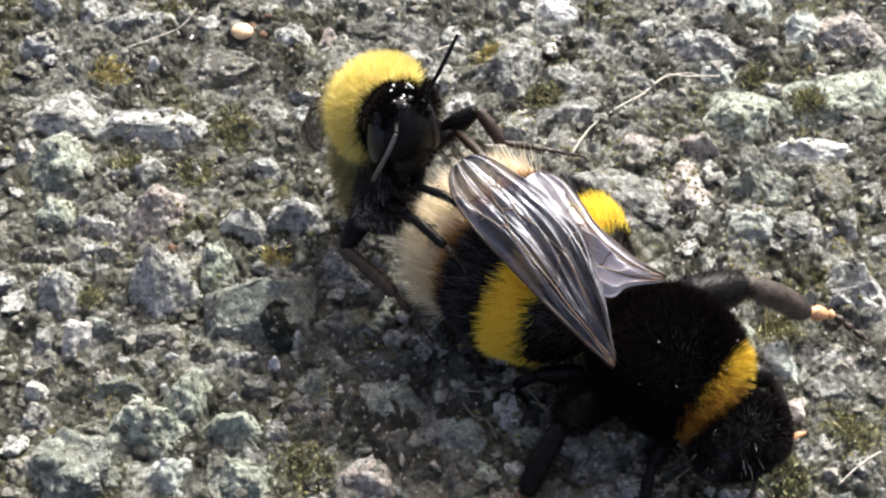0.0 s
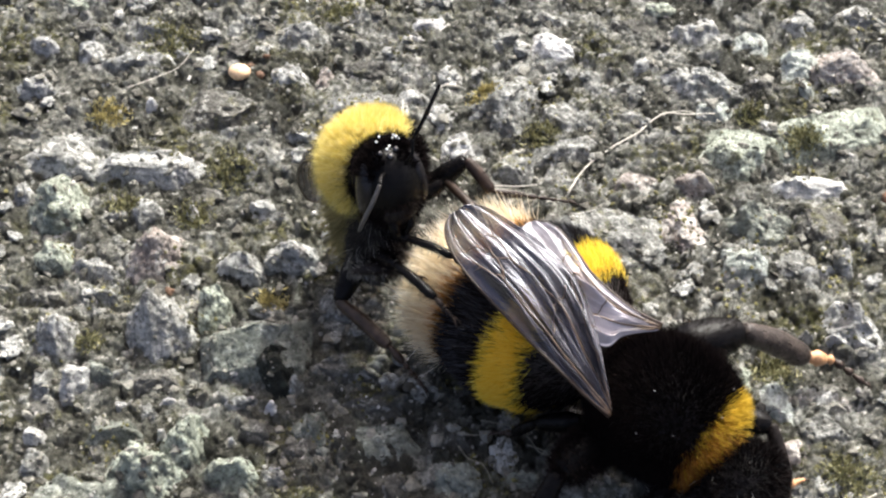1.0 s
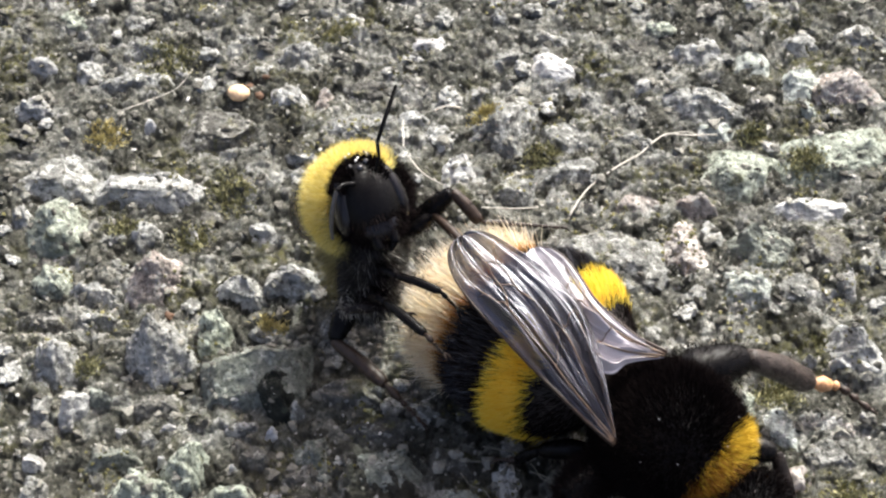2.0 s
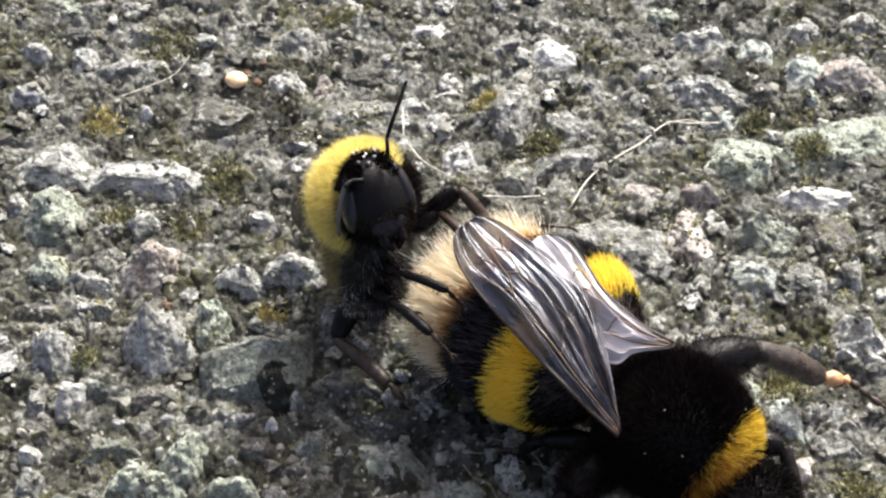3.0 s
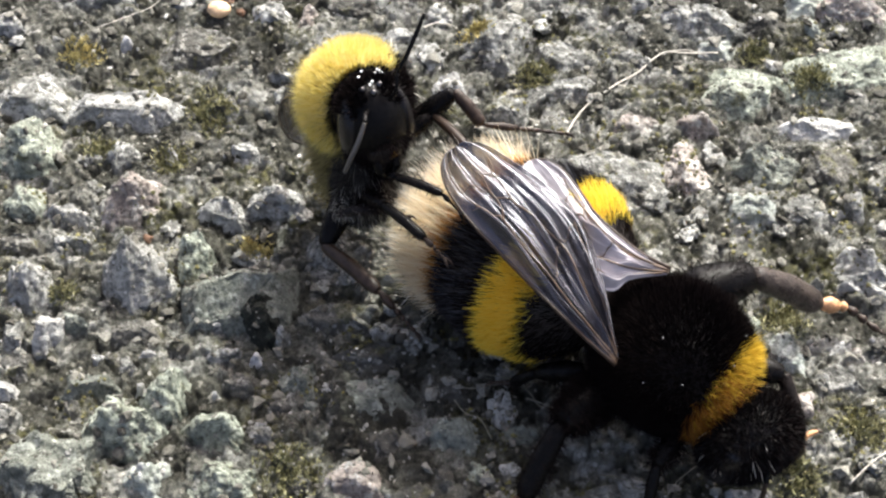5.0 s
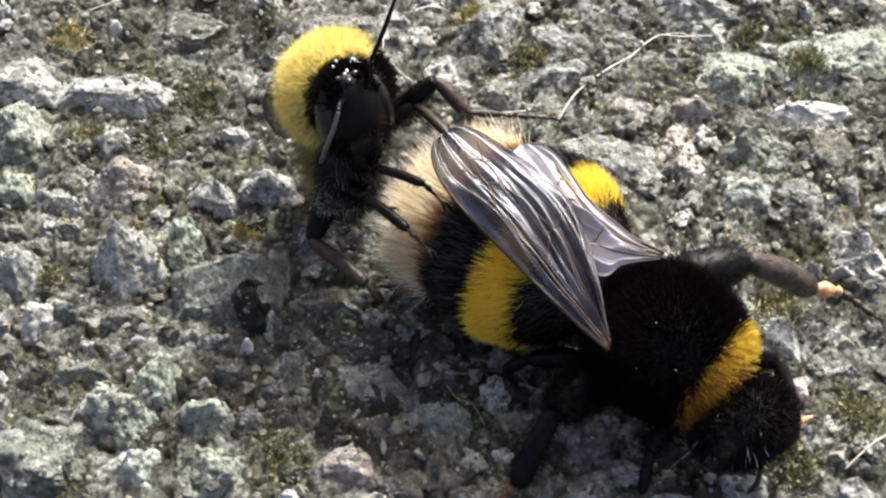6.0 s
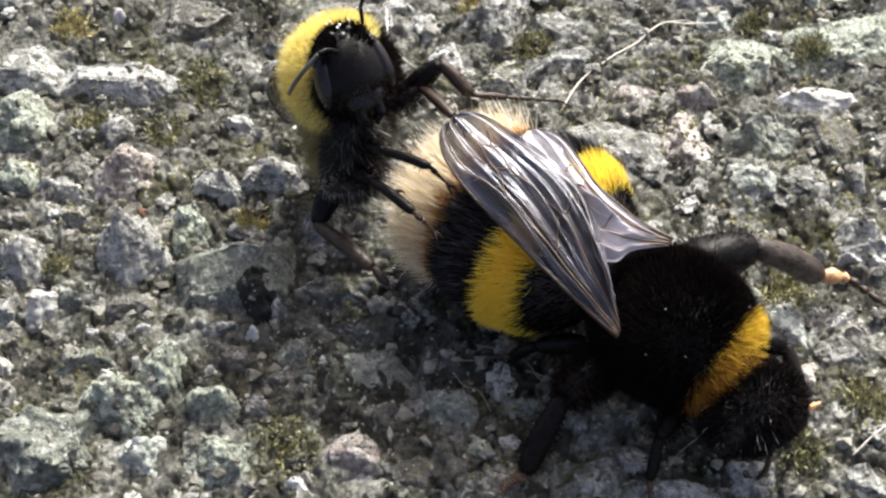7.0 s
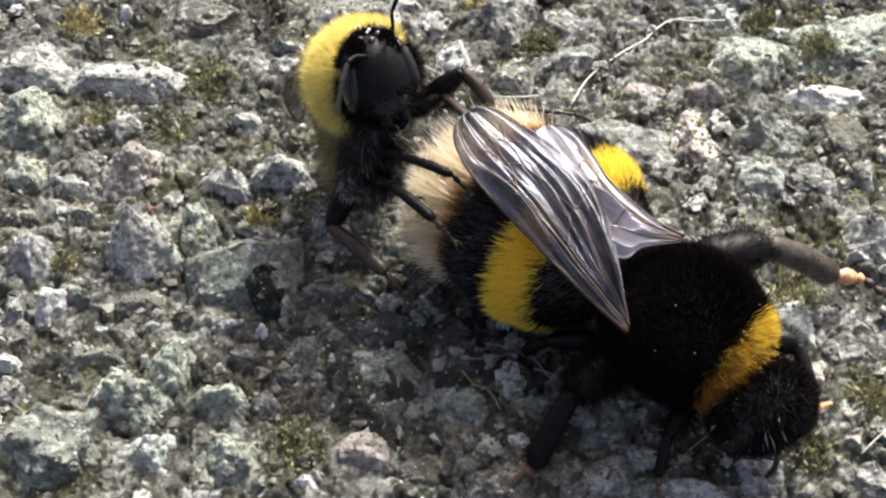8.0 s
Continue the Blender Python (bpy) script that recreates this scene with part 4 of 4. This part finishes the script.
def make_queen():
    """Local frame: x towards the head, y to its left, z up, origin on the ground under the thorax."""
    bee = new("queen_bumblebee")
    tagged(bee, "large black and yellow bumblebee with buff tail standing on paving", "bumblebee", "mating bumblebees")
    thorax = ball((0.1, -0.4, 4.7), (3.5, 3.1, 2.95), 30, 40)
    abdomen = ball((-8.6, 0.2, 5.0), (5.3, 4.6, 4.25), 50, 48, girth)
    sag = np.clip(-8.6 - abdomen[0][:, 0], 0, 9)
    abdomen[0][:, 2] -= 0.055 * sag * sag
    behind = np.clip(-7.0 - abdomen[0][:, 0], 0, 9)
    ahead = np.exp(-(((abdomen[0][:, 0] + 5.2) / 1.6) ** 2))
    abdomen[0][:, 1] *= np.where(abdomen[0][:, 1] > 0, 1 - 0.085 * behind - 0.07 * ahead, 1.0)
    ob = part("abdomen", abdomen, SHELL, bee)

    def band(lo, hi, soft=0.3, far_lo=0.0, far_hi=0.0):
        def inside(p, n, r):
            x = p[:, 0] - 0.22 * np.minimum(p[:, 1], 0) + 0.07 * np.clip(5.0 - p[:, 2], 0, 9) + (r - 0.5) * 2 * soft
            far = np.maximum(p[:, 1], 0)
            return (x > lo - far_lo * far) & (x < hi - far_hi * far)
        return inside

    back = (-0.95, 0, -0.1)
    part("black_hair", fur(abdomen, 26000, 0.9, 21, band(-5.0, 0, far_lo=0.16), back, 0.8, 0.2), BLACK_HAIR, ob, "black hair on the first ring")
    part("yellow_hair", fur(abdomen, 90000, 0.85, 22, band(-6.6, -5.0, far_hi=0.16), back, 0.9, 0.16, 0.04), YELLOW_HAIR, ob, "bright yellow hair band")
    part("dark_hair", fur(abdomen, 34000, 0.9, 23, band(-9.8, -6.6), back, 0.7, 0.2), BLACK_HAIR, ob, "black hair behind the yellow band")
    # grey-blue sheen is put into the colour of these longer strands
    part("slate_hair", fur(abdomen, 15000, 1.0, 31, band(-9.6, -7.0), back, 0.75, 0.2, 0.03), SLATE_HAIR, ob, "longer blue-black hair, its sheen put into the colour")
    part("orange_hair", fur(abdomen, 22000, 1.1, 29, band(-10.6, -9.7, 0.3), (-0.9, 0, -0.05), 0.9, 0.25, 0.045), ORANGE_HAIR, ob, "rusty orange hair before the tail")
    part("tail_hair", fur(abdomen, 36000, 2.1, 24, band(-16, -10.4, 0.5), (-0.75, 0, 0.08), 1.1, 0.4, 0.055), BUFF_HAIR, ob, "long buff tail hair")
    part("tail_fringe", fur(abdomen, 7500, 2.7, 30, band(-16, -11.6, 0.7), (-0.6, -0.1, 0.12), 1.15, 0.5, 0.05), CREAM_HAIR, ob, "loose creamy white hair at the tail's edge")
    ob = part("thorax", thorax, SHELL, bee)

    def collar(p, n, r):
        x = 0.956 * p[:, 0] + 0.067 * p[:, 1] + -0.285 * p[:, 2] - 1.32 + (r - 0.5) * 0.5
        return (np.abs(x) < 0.46) & (p[:, 0] > 0)

    def upper_collar(p, n, r):
        return collar(p, n, r) & (p[:, 1] + (r - 0.5) * 2.6 > -1.3)

    def lower_collar(p, n, r):
        return collar(p, n, r) & (p[:, 1] + (r - 0.5) * 2.6 < -0.9)

    part("black_hair", fur(thorax, 70000, 0.75, 25, lambda p, n, r: ~collar(p, n, r), (-0.2, 0, 0.1), 1.0, 0.22, 0.026), BLACK_HAIR, ob, "dense velvety black hair")
    r = rng(92)
    for _ in range(7):
        a, up = r.uniform(-1.6, 2.6), r.uniform(0.45, 0.95)
        side = math.sqrt(1 - up * up)
        part("dust_grain", ball((0.1 + 4.0 * side * math.cos(a), -0.4 + 3.6 * side * math.sin(a), 4.7 + 3.5 * up), (0.045, 0.03, 0.03), 6, 8), GREY_DUST, ob, "white grain of dust")
    part("collar_hair", fur(thorax, 50000, 0.8, 26, upper_collar, (0.2, 0, 0.1), 1.0, 0.28), MUSTARD_HAIR, ob, "mustard yellow hair collar")
    part("collar_edge", fur(thorax, 36000, 0.95, 32, lower_collar, (0.2, 0, 0.0), 1.0, 0.4), RUST_HAIR, ob, "rust-brown hair where the collar ends")
    head = turned(ball((0, 0, 0), (1.6, 2.1, 2.3), 24, 32), pose(4.6, -0.9, 3.2, 0, 35, -12))
    ob = part("head", head, SHELL, bee)
    part("face_hair", fur(head, 16000, 0.6, 27, None, (0.1, 0, 0.1), 1.0, 0.32), BLACK_HAIR, ob)
    part("ash_hair", fur(head, 6000, 0.62, 33, lambda p, n, r: p[:, 0] > 3.2, (0.3, -0.1, -0.4), 1.0, 0.35, 0.03), ASH_HAIR, ob, "loose ash-grey hair on the face")
    tuft = lambda p, n, r: (p[:, 1] < -1.9) & (p[:, 2] > 3.0) & (p[:, 0] > 2.9)
    part("brow_hair", fur(head, 160, 0.8, 28, tuft, (0.5, -0.4, -0.4), 1.0, 0.25), CREAM_HAIR, ob, "pale tuft of hair")
    temple = lambda p, n, r: (p[:, 1] > 0.5) & (p[:, 2] > 4.4)
    part("temple_hair", fur(head, 260, 0.8, 34, temple, (0.5, 0.6, -0.1), 0.8, 0.2), CREAM_HAIR, ob, "few pale hairs at the temple")
    for y in (1, -1):
        part("eye", turned(ball((0, 0, 0), (0.75, 0.5, 1.5), 18, 22), pose(4.6, -0.9 + y * 1.9, 3.0, 0, 25, 0)), EYE, ob, "glossy black compound eye")
        a = part("antenna", tube([(5.7, -0.9 + y * 0.5, 4.0), (6.2, -0.9 + y * 1.0, 3.6), (6.5, -0.9 + y * 1.5, 3.0)], [0.15, 0.12, 0.13], 8), CHITIN, ob)
        part("flagellum", tube([(6.5, -0.9 + y * 1.5, 3.0), (6.5, -0.9 + y * 1.6, 2.0), (6.2, -0.9 + y * 1.5, 1.0)], [0.12, 0.14, 0.11], 8), BROWN, a)
    wing(bee, [(-1.5, 1.1, 8.1), (-2.9, 0.7, 8.5), (-4.3, 0.6, 9.0), (-5.5, 0.8, 9.2), (-6.5, 1.2, 9.4), (-7.9, 1.7, 9.6), (-8.8, 1.6, 9.8), (-9.2, 1.1, 10.0)],
         [(-1.5, 0.8, 8.0), (-2.4, -0.7, 8.3), (-2.7, -1.7, 8.2), (-4.1, -2.2, 8.5), (-6.6, -1.8, 9.2), (-8.6, -1.0, 9.7), (-9.3, -0.2, 9.9), (-9.4, 0.9, 9.9)], 12, 3.0, 0.19, HIND_WING, 6)
    wing(bee, [(-0.7, -4.0, 6.9), (-2.0, -4.2, 7.6), (-4.6, -4.1, 8.5), (-7.2, -3.8, 9.2), (-9.2, -3.5, 9.7), (-10.7, -3.1, 10.2), (-11.5, -2.6, 10.5), (-11.9, -2.0, 10.7), (-11.9, -1.3, 10.8)],
         [(-0.8, -3.7, 7.1), (-1.5, -3.2, 7.9), (-2.4, -2.4, 8.4), (-3.9, -1.2, 9.1), (-5.7, -0.2, 9.6), (-7.8, 0.2, 10.0), (-9.6, 0.1, 10.4), (-10.9, -0.1, 10.7), (-11.6, -0.5, 10.8), (-11.9, -1.2, 10.8)], 7, 4.0, 0.17, crumples=14)
    limb(bee, [(-1.8, 2.4, 4.8), (0.2, 5.9, 4.75), (2.3, 9.1, 1.5), (4.1, 11.1, 0.6)], 1.25, 41, hairy=700, shank=LEG_BROWN, toe=(5.2, 10.4, 0.4))
    limb(bee, [(2.4, 2.0, 3.4), (4.0, 2.9, 3.4), (5.8, 1.9, 1.2), (6.0, 3.4, 0.3)], 0.75, 42, hairy=160, shank=SHANK)
    limb(bee, [(-1.6, -2.6, 3.6), (-2.0, -5.8, 3.5), (-1.9, -8.5, 0.9), (-2.3, -9.4, 0.3)], 1.0, 43, RUST, 4500)
    limb(bee, [(2.0, -2.2, 3.0), (2.2, -4.4, 2.6), (2.6, -5.4, 1.0), (3.2, -6.2, 0.3)], 0.5, 44, BROWN, 900)
    limb(bee, [(-3.2, 2.6, 3.2), (-5.6, 4.4, 2.6), (-6.6, 4.9, 1.2), (-7.6, 5.2, 0.4)], 0.6, 45, BROWN)
    limb(bee, [(-3.2, -2.4, 3.0), (-5.2, -3.4, 2.2), (-6.2, -3.8, 1.0), (-7.2, -4.0, 0.4)], 0.55, 46, BROWN)
    return bee


MALE_AT = (-3.55, -0.43, 9.5)
MALE_FORWARD = Vector((0.35, -0.763, 0.38)).normalized()
MALE_BACK = Vector((-0.33, 0.69, 0.64))
MALE_BACK = (MALE_BACK - MALE_FORWARD * MALE_BACK.dot(MALE_FORWARD)).normalized()
MALE_TURN = Matrix((MALE_FORWARD, MALE_BACK.cross(MALE_FORWARD), MALE_BACK)).transposed()
MALE_REST = Matrix.Translation(MALE_AT) @ MALE_TURN.to_4x4()


def on_male(*points):
    """Places around the pair, turned into the smaller bee's own space."""
    return [tuple(MALE_REST.inverted() @ Vector(q)) for q in points]


def make_male():
    """Local frame: x forward out of the face, y to its left, z to its back, origin in the thorax."""
    bee = new("male_bumblebee")
    tagged(bee, "smaller bumblebee with yellow collar clinging upright to the larger one", "bumblebee", "mating bumblebees")
    thorax = ball((0, 0, 0), (2.5, 2.4, 2.35), 28, 36)
    ob = part("thorax", thorax, SHELL, bee)
    collar = lambda p, n, r: (p[:, 0] + 0.3 * p[:, 2] > -0.6) & (p[:, 0] < 1.5) & (0.75 * p[:, 2] - 0.75 * p[:, 1] + (r - 0.5) * 0.5 > 0.1)
    under = lambda p, n, r: ~collar(p, n, r)
    part("collar_hair", fur(thorax, 40000, 0.8, 51, collar, (0.1, 0, 0.05), 1.0, 0.25), LEMON_HAIR, ob, "bright yellow hair collar")
    flank = lambda p, n, r: under(p, n, r) & (p[:, 1] < -0.9) & (p[:, 0] < 1.6)
    part("olive_hair", fur(thorax, 16000, 1.15, 58, flank, (-0.3, -0.1, -0.1), 1.0, 0.4), OLIVE_HAIR, ob, "olive yellow hair below the collar")
    part("black_hair", fur(thorax, 14000, 0.65, 52, under, (-0.3, 0, 0), 1.0, 0.3), BLACK_HAIR, ob)
    spine = (MALE_REST.inverted().to_3x3() @ Vector((0.15, 0.05, 0.95))).to_track_quat("X", "Z").to_matrix().to_4x4()
    belly = turned(ball((0, 0, 0), (3.9, 1.9, 1.9), 36, 36, girth), Matrix.Translation(on_male((-3.6, 0.9, 5.2))[0]) @ spine)
    ob = part("abdomen", belly, SHELL, bee)
    part("olive_hair", fur(belly, 12000, 1.3, 53, lambda p, n, r: (p[:, 1] < p[:, 1].mean() - 0.3) & (r < 0.8), (-0.3, -0.2, -0.3), 1.0, 0.35), OLIVE_HAIR, ob, "olive yellow hair fringe")
    part("dusky_hair", fur(belly, 14000, 0.6, 54, lambda p, n, r: p[:, 1] > p[:, 1].mean() - 0.7, (-0.3, 0, -0.3), 1.0, 0.35), DUSKY_HAIR, ob)
    chest = turned(ball((0, 0, 0), (2.6, 1.3, 1.3), 24, 28), Matrix.Translation(on_male((-3.2, -3.0, 6.9))[0]) @ spine)
    ob = part("chest", chest, SHELL, bee)
    part("dusky_hair", fur(chest, 9000, 0.65, 59, None, (0.1, 0, -0.3), 1.0, 0.45), DUSKY_HAIR, ob, "dusky brown hair between the legs")
    part("fringe", fur(chest, 700, 1.0, 67, lambda p, n, r: n[:, 0] > 0.35, (0.5, 0, -0.7), 0.8, 0.3, 0.03), FROST_HAIR, ob, "pale-tipped bristles on the chest")
    # the head turns at the neck
    skull = ball((1.15, 0, -0.15), (1.35, 1.6, 2.1), 28, 36)
    head = part("head", skull, CHITIN, bee, "glossy black head")
    head.location = Vector((2.3, 0, 0.35)) * MM
    crown = lambda p, n, r: (p[:, 2] > 0.7) & (p[:, 1] < 1.15) & (p[:, 0] < 2.0) & (np.hypot(p[:, 1], (p[:, 0] - 1.7) * 0.9) > 0.36)
    chin = lambda p, n, r: p[:, 2] < -0.6
    part("crown_hair", fur(skull, 11000, 0.55, 55, crown, (0.1, 0, 0.3), 1.0, 0.3), BLACK_HAIR, head)
    part("face_hair", fur(skull, 4000, 0.45, 56, chin, (0.2, 0, -0.5), 0.9, 0.3), BLACK_HAIR, head)
    for y in (1, -1):
        part("eye", turned(ball((0, 0, 0), (0.65, 0.45, 1.4), 20, 24), pose(1.35, 1.32 * y, 0.1, 8 * y, 0, 0)), EYE, head, "glossy black compound eye")
        part("jaw", tube([(2.0, 0.45 * y, -1.6), (2.1, 0.4 * y, -2.1), (2.0, 0.1 * y, -2.5)], [0.28, 0.24, 0.1], 8), CHITIN, head)
    part("lip", turned(ball((0, 0, 0), (0.4, 0.95, 0.75), 16, 20), pose(1.98, 0, -1.2)), EYE, head, "glossy black face plate")
    for x, y, z in ((1.85, 0, 1.58), (1.6, 0.42, 1.74), (1.6, -0.42, 1.74)):
        part("ocellus", ball((x, y, z + 0.08), (0.17, 0.17, 0.17), 14, 16), OCELLUS, head, "tiny shining simple eye")
    r = rng(91)
    for _ in range(9):
        x, y = r.uniform(0.5, 1.9), r.uniform(-0.7, 0.9)
        z = 2.1 * math.sqrt(max(0.1, 1 - ((x - 1.15) / 1.35) ** 2 - (y / 1.6) ** 2)) - 0.15
        part("dust_grain", ball((x, y, z + r.uniform(0.3, 0.5)), (0.075, 0.06, 0.06), 6, 8), CREAM_DUST, head, "white grain of dust")
    up = part("antenna", tube([(2.3, 0.55, 1.3), (2.7, 0.8, 1.9), (2.6, 1.0, 2.6)], [0.12, 0.09, 0.10], 8), CHITIN, head)
    part("flagellum", tube([(2.6, 1.0, 2.6), (2.7, 1.5, 3.3), (2.5, 2.2, 4.1), (2.3, 2.8, 4.8)], [0.09, 0.11, 0.11, 0.08], 8, 8), CHITIN, up)
    low = part("antenna", tube([(0, 0, 0), (0.5, -0.25, 0.15), (0.9, -0.45, 0.0)], [0.14, 0.11, 0.13], 8), CHITIN, head)
    low.location = Vector((2.3, -0.6, 1.1)) * MM
    part("flagellum", tube([(0.9, -0.45, 0.0), (1.0, -0.9, -0.7), (0.9, -1.4, -1.5), (0.7, -1.75, -2.2)], [0.09, 0.11, 0.11, 0.08], 8, 8), GREY_SHEEN_SHELL, low)
    # folded wings on its back
    for y in (1, -1):
        wing(bee, [(-0.6, 1.7 * y, 0.9), (-3.0, 2.7 * y, 0.0), (-5.5, 2.6 * y, -1.8), (-7.2, 1.9 * y, -3.6), (-7.6, 1.2 * y, -4.2)],
             [(-0.6, 1.3 * y, 1.6), (-3.0, 0.6 * y, 1.2), (-5.5, 0.2 * y, -0.6), (-7.4, 0.6 * y, -2.8), (-8.0, 1.3 * y, -3.9)], 20 + y, 3.0, 0.12)
    # legs that hold the larger bee
    limb(bee, on_male((-1.3, -1.0, 7.9), (1.0, -0.6, 10.1), (2.3, -1.6, 8.9), (6.3, -0.9, 7.6)), 0.62, 61, BROWN, 260, BROWN)
    limb(bee, on_male((-1.3, -1.7, 8.4), (0.0, -1.1, 9.1), (1.5, -3.4, 9.3), (2.0, -4.5, 9.5)), 0.45, 62, BROWN, 200, BROWN)
    limb(bee, on_male((-3.4, -3.0, 7.8), (-1.7, -5.0, 8.9), (0.4, -6.4, 9.2), (1.2, -7.4, 9.0)), 0.42, 63, CHITIN, 420)
    limb(bee, on_male((-3.7, -3.4, 6.4), (-2.3, -5.8, 7.9), (-0.4, -7.9, 7.9), (0.5, -8.9, 7.6)), 0.48, 64, BROWN, 500)
    limb(bee, on_male((-3.9, -2.4, 5.8), (-5.2, -5.0, 4.3), (-2.6, -7.6, 4.0), (-0.9, -8.8, 2.4)), 0.7, 65, BROWN, 260, BROWN)
    limb(bee, on_male((-3.6, -2.6, 6.6), (-4.5, -4.8, 6.3), (-2.5, -5.3, 7.0), (-1.2, -6.6, 7.9)), 0.5, 66, BROWN, 500, SHANK, FROST_HAIR, (0.9, 0, -0.6))
    return bee, head, low


queen = make_queen()
male, male_head, male_antenna = make_male()


# ---------------------------------------------------------------- what moves
def motions():
    # the larger bee sways a little: tilt in degrees, shift in millimetres, turn in degrees
    sway = [
        (0.0, -0.88, -0.18, 0.06, 0.89), (0.5, -0.82, -0.07, 0.01, 0.84), (1.0, -0.33, -0.03, -0.19, 0.55), (1.5, -0.44, -0.02, -0.20, 0.79),
        (3.0, 0.25, 0.01, -0.28, -1.07), (3.5, -0.56, -0.01, -0.04, -0.94), (4.0, -0.1, 0.05, 0.12, -0.31), (4.5, -0.38, -0.01, 0.04, 0.11),
        (6.0, 0.13, -0.06, -0.11, 0.34), (6.5, -0.18, 0.0, 0.0, 0.0), (7.0, -0.38, -0.03, -0.10, 0.52), (7.5, 0.04, 0.02, -0.01, -0.84), (8.0, 0.31, 0.10, -0.07, -1.04)]
    walk(queen, [(t, pose((10.84 + dx) * MM, (-11.91 + dy) * MM, 0, 0, 0, -40 + turn) @ pose(0, 0, 0, 0, -a, 0)) for t, a, dx, dy, turn in sway])
    # the smaller bee rocks to and fro: how far its thorax moves, in millimetres
    rock_rows = [
        (0.0, 0.49, 0.03, 0.03), (0.5, 0.71, -0.24, -0.22), (1.0, 0.25, -0.23, -0.21), (1.5, -0.49, -0.41, -0.38),
        (3.0, -0.28, -0.98, -0.91), (3.5, -0.18, -0.79, -0.73), (4.0, -0.31, -0.27, -0.25), (4.5, 0.0, 0.0, 0.0),
        (6.0, -0.55, -0.42, -0.39), (6.5, -0.73, -0.31, -0.29), (7.0, -0.57, -0.31, -0.29), (7.5, 0.07, -0.40, -0.37), (8.0, 0.01, -0.51, -0.47)]
    rows = []
    for t, dx, dy, dz in rock_rows:
        lean = Matrix.Rotation(math.atan(dx / 9.0), 4, "Y")
        at = Matrix.Translation((Vector(MALE_AT) + Vector((dx, dy, dz))) * MM)
        rows.append((t, at @ lean @ MALE_TURN.to_4x4()))
    walk(male, rows)
    # it lifts its face and lowers it again, and its lower antenna swings up to the side
    nods = [
        (0.0, 8, 0, 0), (0.6, 8, 0, 0), (0.7, -3, 28, 0), (0.8, 7, 3, 0), (1.0, 6, 5, 0), (1.1, -3, 30, 0), (1.2, 1, 15, 0), (1.3, 1, 15, 0), (1.4, -12, 45, 0), (1.7, -14, 50, 0), (3.0, -14, 50, 0), (3.5, -13, 46, 0), (3.8, -8, 36, 0), (4.0, 0, 20, 0), (4.3, 7, 3, 0),
        (4.7, 8, 0, 0), (5.8, 7, 2, 0), (6.0, 6, 5, 0), (6.1, 3, 12, 0), (6.3, -12, 44, 0), (6.6, -14, 50, 0), (6.9, -14, 48, 10), (7.1, -14, 36, 42), (7.3, -14, 48, 6), (7.5, -13, 45, 0), (7.7, -14, 30, 50), (7.9, -14, 42, 8), (8.0, -14, 45, 0)]
    walk(male_head, [(t, pose(2.3 * MM, -0.45 * MM, (0.5 - 0.03 * a) * MM, 0, a, 0)) for t, a, _, _ in nods])
    walk(male_antenna, [(t, pose(2.3 * MM, -0.6 * MM, 1.1 * MM, -c, 0, -b)) for t, _, b, c in nods])


motions()
